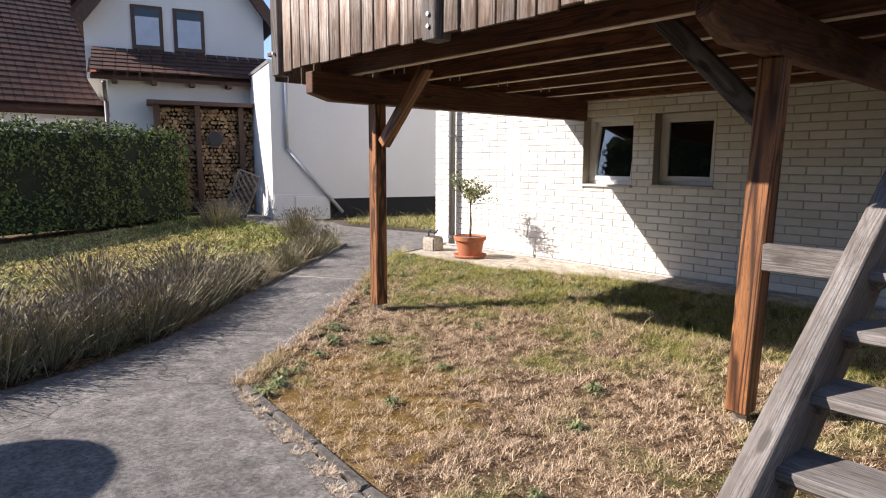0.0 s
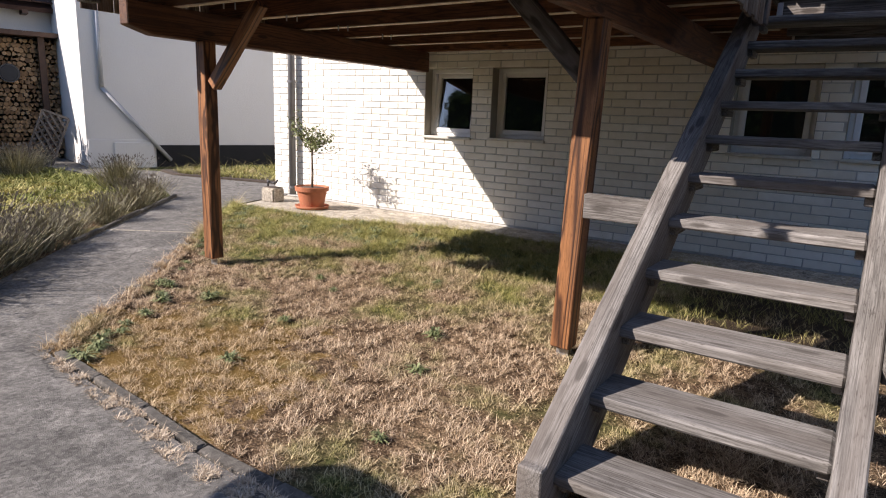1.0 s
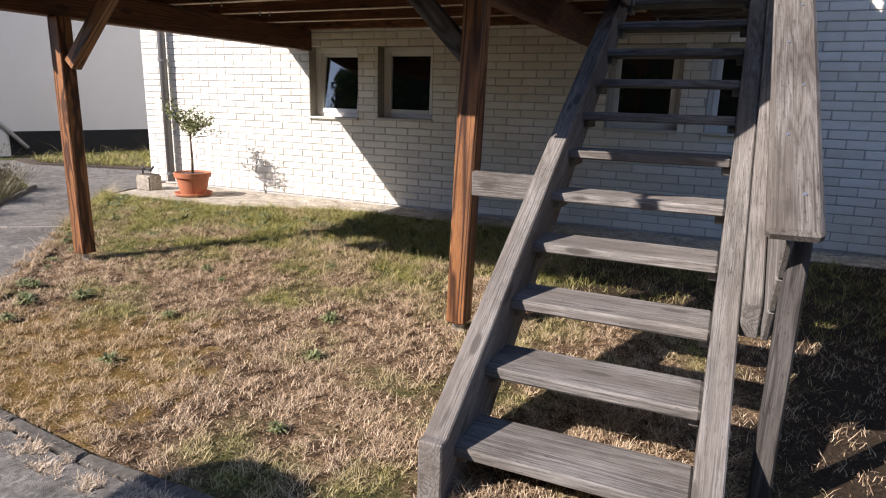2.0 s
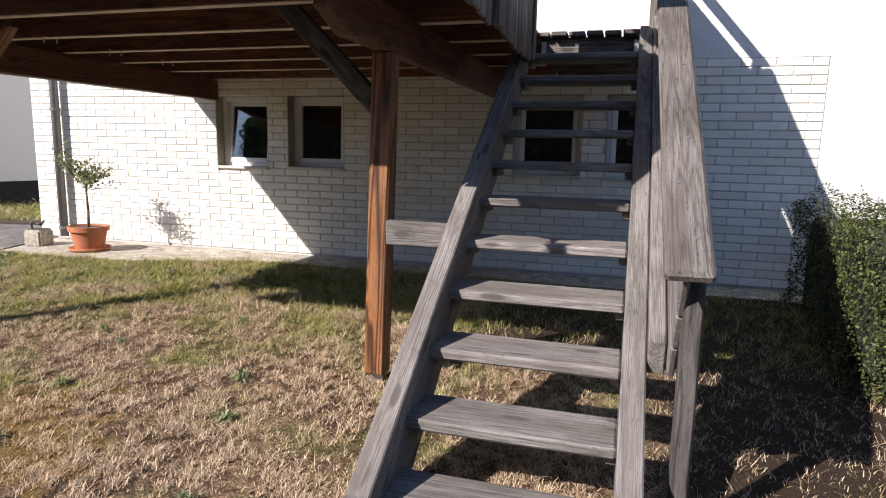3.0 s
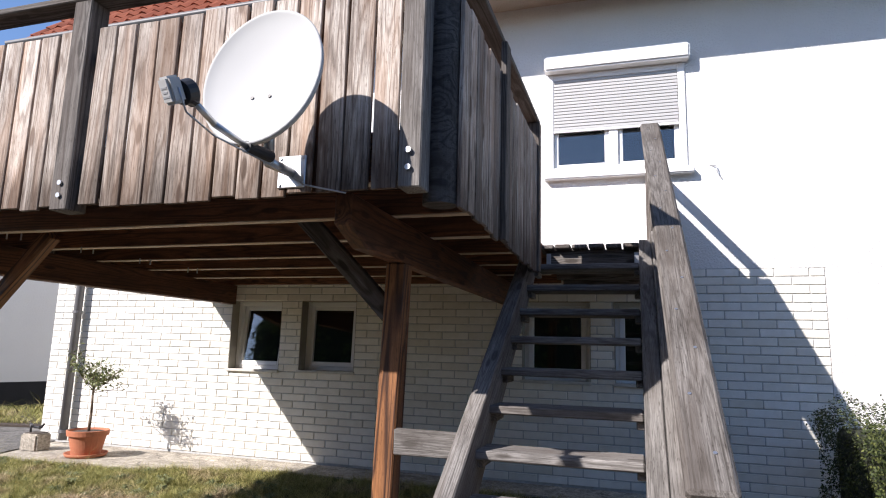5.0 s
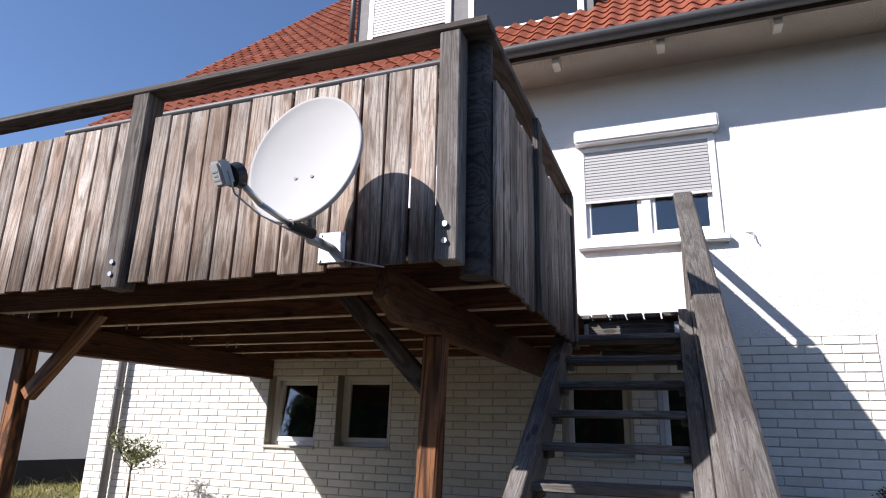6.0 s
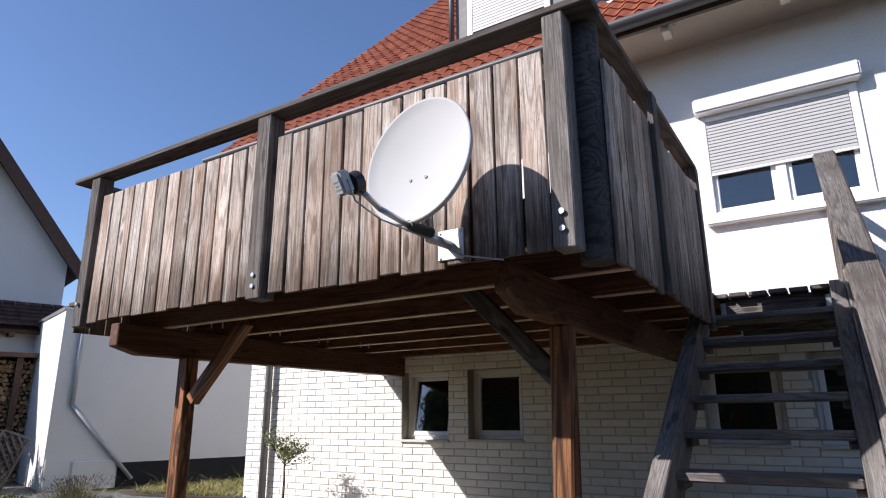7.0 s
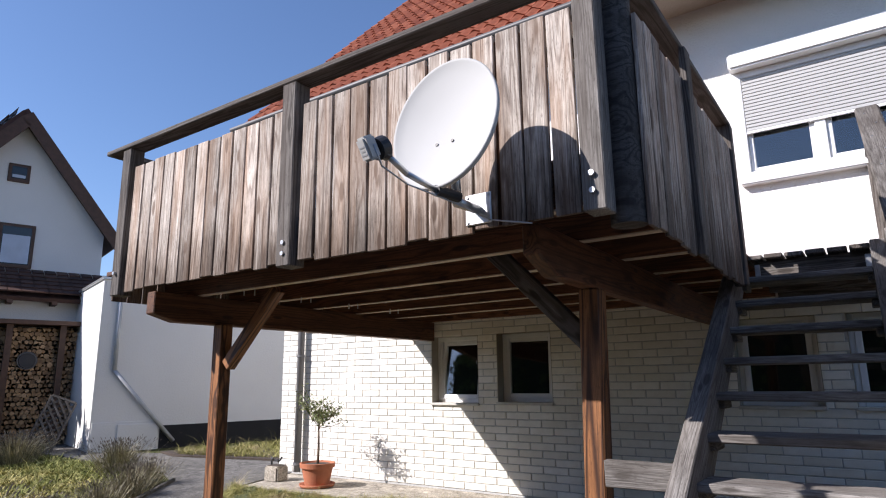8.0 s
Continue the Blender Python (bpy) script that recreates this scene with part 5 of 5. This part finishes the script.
for i, (p, sc) in enumerate(spots):
    m = Matrix.Translation((p.x, p.y, gz(p.y) - 0.005)) @ Matrix.Rotation(rv.uniform(0, 6.283), 4, "Z") @ Matrix.Scale(sc, 4)
    if i < 3:
        lav[i].matrix_basis = m
    else:
        c = copy_thing(lav[i % 3], m)
        c.matrix_basis = m

# ---- grass ----
def inside(x, y, poly):
    hit = False
    for (ax, ay), (bx_, by) in zip(poly, poly[1:] + poly[:1]):
        if (ay > y) != (by > y) and x < (bx_ - ax) * (y - ay) / (by - ay) + ax:
            hit = not hit
    return hit


def grass_mat(name, straw, green):
    ma, n, l, b = mat(name, 0.75, spec=0.15)
    g = n.new("ShaderNodeNewGeometry")
    vec = coords(n, l)
    rnd = g.outputs["Random Per Island"]
    a = ramp(n, l, rnd, [(0.0, straw[0]), (0.5, straw[1]), (1.0, straw[2])])
    c = ramp(n, l, rnd, [(0.0, green[0]), (0.5, green[1]), (1.0, green[2])])
    a = mix(n, l, moss_share(n, l, vec), a, mix(n, l, 0.45, a, (0.34, 0.23, 0.05)))
    l.new(mix(n, l, green_share(n, l, vec), a, c), b.inputs["Base Color"])
    return ma


M_GRASS = grass_mat("grass_blade", ((0.13, 0.08, 0.05), (0.45, 0.33, 0.215), (0.86, 0.70, 0.50)), ((0.12, 0.13, 0.036), (0.27, 0.265, 0.085), (0.50, 0.44, 0.18)))
M_MEADOW = grass_mat("meadow_blade", ((0.22, 0.185, 0.06), (0.46, 0.40, 0.14), (0.68, 0.60, 0.27)), ((0.10, 0.12, 0.032), (0.23, 0.25, 0.075), (0.42, 0.40, 0.15)))
M_STRAW = leaf_mat("dry_straw", (0.3, 0.22, 0.15), (0.5, 0.41, 0.3), (0.68, 0.58, 0.46))
LAWN = LAWN_EDGE + [(-6.6, -1.25), (-4.7, -1.12), (-3.2, -0.6), (2.4, -0.55), (2.4, -3), (3.5, -3.2), (3.5, -5.38), (-1.47, -5.38)]
FAR_LAWN = [(-4.6, -8.5), (-4.9, -6.4), (-5.9, -4.6), (-8.2, -1.7), (-9.2, -1.2), (-13.6, -1.0), (-14.3, -1.7), (-12.0, -8.5)]


def blades(poly, count, seed, lo, hi, width, tall_share=0.03, lift=0.0):
    r = random.Random(seed)
    xs, ys = [p[0] for p in poly], [p[1] for p in poly]
    vv, ff = [], []
    made = 0
    while made < count:
        x, y = r.uniform(min(xs), max(xs)), r.uniform(min(ys), max(ys))
        if not inside(x, y, poly):
            continue
        clump = noise.noise(Vector((x * 9, y * 9, 3))) + 0.5 * noise.noise(Vector((x * 3.2, y * 3.2, 7))) + 0.8 * noise.noise(Vector((x * 23, y * 23, 1)))
        if clump < -0.02 and r.random() < 0.86:
            continue
        if (x > 1.0 or x > -0.3 and y > -2.7) and r.random() < 0.85:
            continue
        made += 1
        h = r.uniform(lo, hi) * (1.0 + 1.3 * max(clump, -0.4)) * (1 + 1.3 * min(1, max(0, y + 3.1))) * (2.2 if r.random() < tall_share else 1)
        a = r.uniform(0, 6.283)
        lean = h * r.uniform(0.3, 2.7)
        z = gz(y) - 0.008 + lift
        w = width * r.uniform(0.6, 1.3)
        dx, dy = math.cos(a), math.sin(a)
        b = len(vv)
        vv += [(x - dy * w, y + dx * w, z), (x + dy * w, y - dx * w, z), (x + dx * lean * 0.45 + dy * w * 0.7, y + dy * lean * 0.45 - dx * w * 0.7, z + h * 0.7),
               (x + dx * lean * 0.45 - dy * w * 0.7, y + dy * lean * 0.45 + dx * w * 0.7, z + h * 0.7), (x + dx * lean, y + dy * lean, z + h)]
        ff += [(b, b + 1, b + 2, b + 3), (b + 3, b + 2, b + 4)]
    return vv, ff


vv, ff = blades(LAWN, 270000, 1, 0.007, 0.022, 0.0014)
grass = from_arrays("lawn_grass", vv, ff, M_GRASS)
tagged(grass, "short dry tan and green lawn grass", "grass", kind="stuff")
vv, ff = blades(FAR_LAWN, 70000, 2, 0.012, 0.03, 0.008)
grass2 = from_arrays("meadow_grass", vv, ff, M_MEADOW)
tagged(grass2, "yellow-green lawn grass beyond the lavender", "grass", kind="stuff")
STRIP = [(-3.1, -5.40), (-3.06, -5.345), (-1.4, -5.475), (0.2, -5.475), (0.2, -5.58), (-1.4, -5.61), (-2.3, -5.50)]
vv, ff = blades(STRIP, 9000, 3, 0.005, 0.016, 0.002, lift=0.016)
tagged(from_arrays("straw_litter", vv, ff, M_STRAW), "dry straw in the joint along the edging", "grass", kind="stuff")
vv, ff = blades([(-8.4, 0.95), (-10.5, 0.4), (-11.3, 0.7), (-10.5, 2.6), (-8, 2.4)], 7000, 6, 0.015, 0.05, 0.005)
tagged(from_arrays("bed_grass", vv, ff, M_GRASS), "rough grass in the earth bed", "grass", kind="stuff")


# grass creeping over the border between lawn and path
for k, ((xa, ya), (xb, yb)) in enumerate(zip(LAWN_EDGE, LAWN_EDGE[1:])):
    d = Vector((yb - ya, xa - xb, 0)).normalized()
    vv, ff = blades([(xa - d.x * 0.07, ya - d.y * 0.07), (xb - d.x * 0.07, yb - d.y * 0.07), (xb + d.x * 0.09, yb + d.y * 0.09), (xa + d.x * 0.09, ya + d.y * 0.09)], 4200, 20 + k, 0.012, 0.034, 0.0014, 0.08, 0.012)
    tagged(from_arrays("border_grass", vv, ff, M_GRASS), "ragged grass growing over the path's border", "grass", kind="stuff")


def rosette(seed):
    r = random.Random(seed)
    vv, ff = [], []
    for i in range(60):
        a = r.uniform(0, 6.283)
        ln_, h, w = r.uniform(0.03, 0.11), r.uniform(0.01, 0.06), r.uniform(0.004, 0.009)
        d, s_ = Vector((math.cos(a), math.sin(a), 0)), Vector((-math.sin(a), math.cos(a), 0))
        b = len(vv)
        vv += [Vector((0, 0, 0.005)), d * ln_ * 0.5 + s_ * w + Vector((0, 0, h)), d * ln_ + Vector((0, 0, h * 0.7)), d * ln_ * 0.5 - s_ * w + Vector((0, 0, h))]
        ff.append((b, b + 1, b + 2, b + 3))
    t = thing("weed", 0, 0, 0, "low green weed rosette in the dry lawn", "weed", "weeds in the lawn")
    from_arrays("leaf_rosette", vv, ff, M_WEED, t)
    return t


weed = [rosette(60 + i) for i in range(2)]
rw = random.Random(5)
wspots = [(-2.68, -3.37), (-2.46, -4.09), (-3.65, -4.69), (-1.2, -4.21), (-1.43, -3.7), (-3.0, -3.2), (-2.1, -2.7), (-4.3, -2.6), (-3.9, -2.2), (-5.2, -1.9), (-4.9, -1.6), (-3.3, -1.8), (-2.6, -1.7), (-2.2, -4.75), (-0.9, -4.9), (-4.5, -3.3), (-3.3, -4.1), (-3.9, -4.1), (-4.2, -3.75)]
for i in range(30):
    f = rw.random() * 3
    k = min(int(f), 2)
    (xa, ya), (xb, yb) = LAWN_EDGE[k], LAWN_EDGE[k + 1]
    wspots.append((xa + (xb - xa) * (f - k) + rw.uniform(0.1, 0.3), ya + (yb - ya) * (f - k) + rw.uniform(0.05, 0.15)))
wspots += [(rw.uniform(-6.0, -1.5), rw.uniform(-2.3, -1.2)) for _ in range(60)]
for i, (x, y) in enumerate(wspots):
    if not inside(x, y, LAWN):
        continue
    m = Matrix.Translation((x, y, gz(y) - 0.005)) @ Matrix.Rotation(rw.uniform(0, 6.283), 4, "Z") @ Matrix.Scale(rw.uniform(0.55, 1.1), 4)
    if i < 2:
        weed[i].matrix_basis = m
    else:
        copy_thing(weed[i % 2], m).matrix_basis = m

# a dry flower stalk behind the post
stalk = thing("dry_stalk", -0.25, -3.0, gz(-3.0), "tall dried brown flower stalk in the lawn", "plant")
bm = bmesh.new()
rs = random.Random(12)
base = Vector((-0.25, -3.0, gz(-3) - 0.02))
for i in range(3):
    top = base + Vector((rs.uniform(-0.08, 0.08), rs.uniform(-0.05, 0.05), rs.uniform(0.5, 0.72)))
    cyl_bm(base, top, 0.004, 0.0025, 5, bm)
    for k in range(6):
        q = base.lerp(top, rs.uniform(0.6, 1.0))
        tip = q + Vector((rs.gauss(0, 0.04), rs.gauss(0, 0.04), rs.uniform(0.02, 0.07)))
        cyl_bm(q, tip, 0.002, 0.0015, 4, bm)
        bmesh.ops.create_icosphere(bm, subdivisions=1, radius=0.008, matrix=Matrix.Translation(tip))
part("stem", bm, M_BARK, stalk)

# ---- unseen light blockers behind the camera ----
# added hedge, its height set to cut sky fill and darken window reflections
clipped_hedge("garden_hedge", Vector((-14, -15.5, gz(-15))), Vector((1, 0, 0)), 34, -1.6 + 3.2, 5.9, 14000, 0.14, M_HEDGE, "unseen tall hedge added behind the yard to block low sky light", "hedge", 0.3, 9)
M_CLOTH = plain("caster_cloth", (0.45, 0.42, 0.36), 0.8, 0, 0.06, 5)


# made-up canopy out of view, there only for its shadow on the concrete
def parasol(x, y, z, radius, label, name="garden_parasol", category="parasol"):
    t = thing(name, x, y, gz(y), label, category)
    top = gz(y) + z
    bm = bmesh.new()
    rim = [bm.verts.new((x + radius * math.cos(2 * math.pi * i / 24), y + radius * math.sin(2 * math.pi * i / 24), top)) for i in range(24)]
    low = [bm.verts.new((v.co.x, v.co.y, top - 0.03)) for v in rim]
    apex, under = bm.verts.new((x, y, top + 0.3)), bm.verts.new((x, y, top + 0.27))
    for i in range(24):
        j = (i + 1) % 24
        bm.faces.new((rim[i], rim[j], apex))
        bm.faces.new((low[j], low[i], under))
        bm.faces.new((low[i], low[j], rim[j], rim[i]))
    part("canopy", bm, M_CLOTH, t)
    part("pole", cyl_bm((x, y, gz(y)), (x, y, top + 0.27), 0.022), M_STEEL, t)
    part("base_plate", lathe([(0.25, 0), (0.25, 0.05), (0.1, 0.08), (0.03, 0.09)], 24), M_CONCRETE, t, m=Matrix.Translation((x, y, gz(y) + 0.012)))
    return t


parasol(-4.5, -9.1, 2.2, 0.5, "unseen parasol shape added to cast a round shadow on the yard")
# second invented caster, placed and sized from the smaller shadow
parasol(-2.57, -7.78, 2.1, 0.37, "unseen round canopy on a pole, added to cast a shadow", "bird_table", "bird table")

# screws along the stair handrail, a wire on the wall and a joint across the path
ra, rb = RAIL_LOW, RAIL_TOP
for i in range(14):
    f = 0.04 + i * 0.07
    p = ra.lerp(rb, f) + perp * 0.0245 + Vector((0.025 * (-1) ** i, 0, 0))
    part("screw", cyl_bm(p, p + perp * 0.004, 0.007, sides=8), M_STEEL, stairs)
wire = thing("wall_wire", 1.62, -0.01, 3.35, "short loose grey wire on the plaster wall", "wire")
tube("wire", [Vector((1.60, 0.0, 3.42)), Vector((1.66, -0.03, 3.40)), Vector((1.67, -0.04, 3.32)), Vector((1.70, -0.03, 3.28))], 0.006, M_PIPE, wire, 6)
kerb_run([(-6.35, -3.30), (-5.42, -2.76)], 0.035, 0.018, M_SLAB, "pale worn joint across the concrete path")
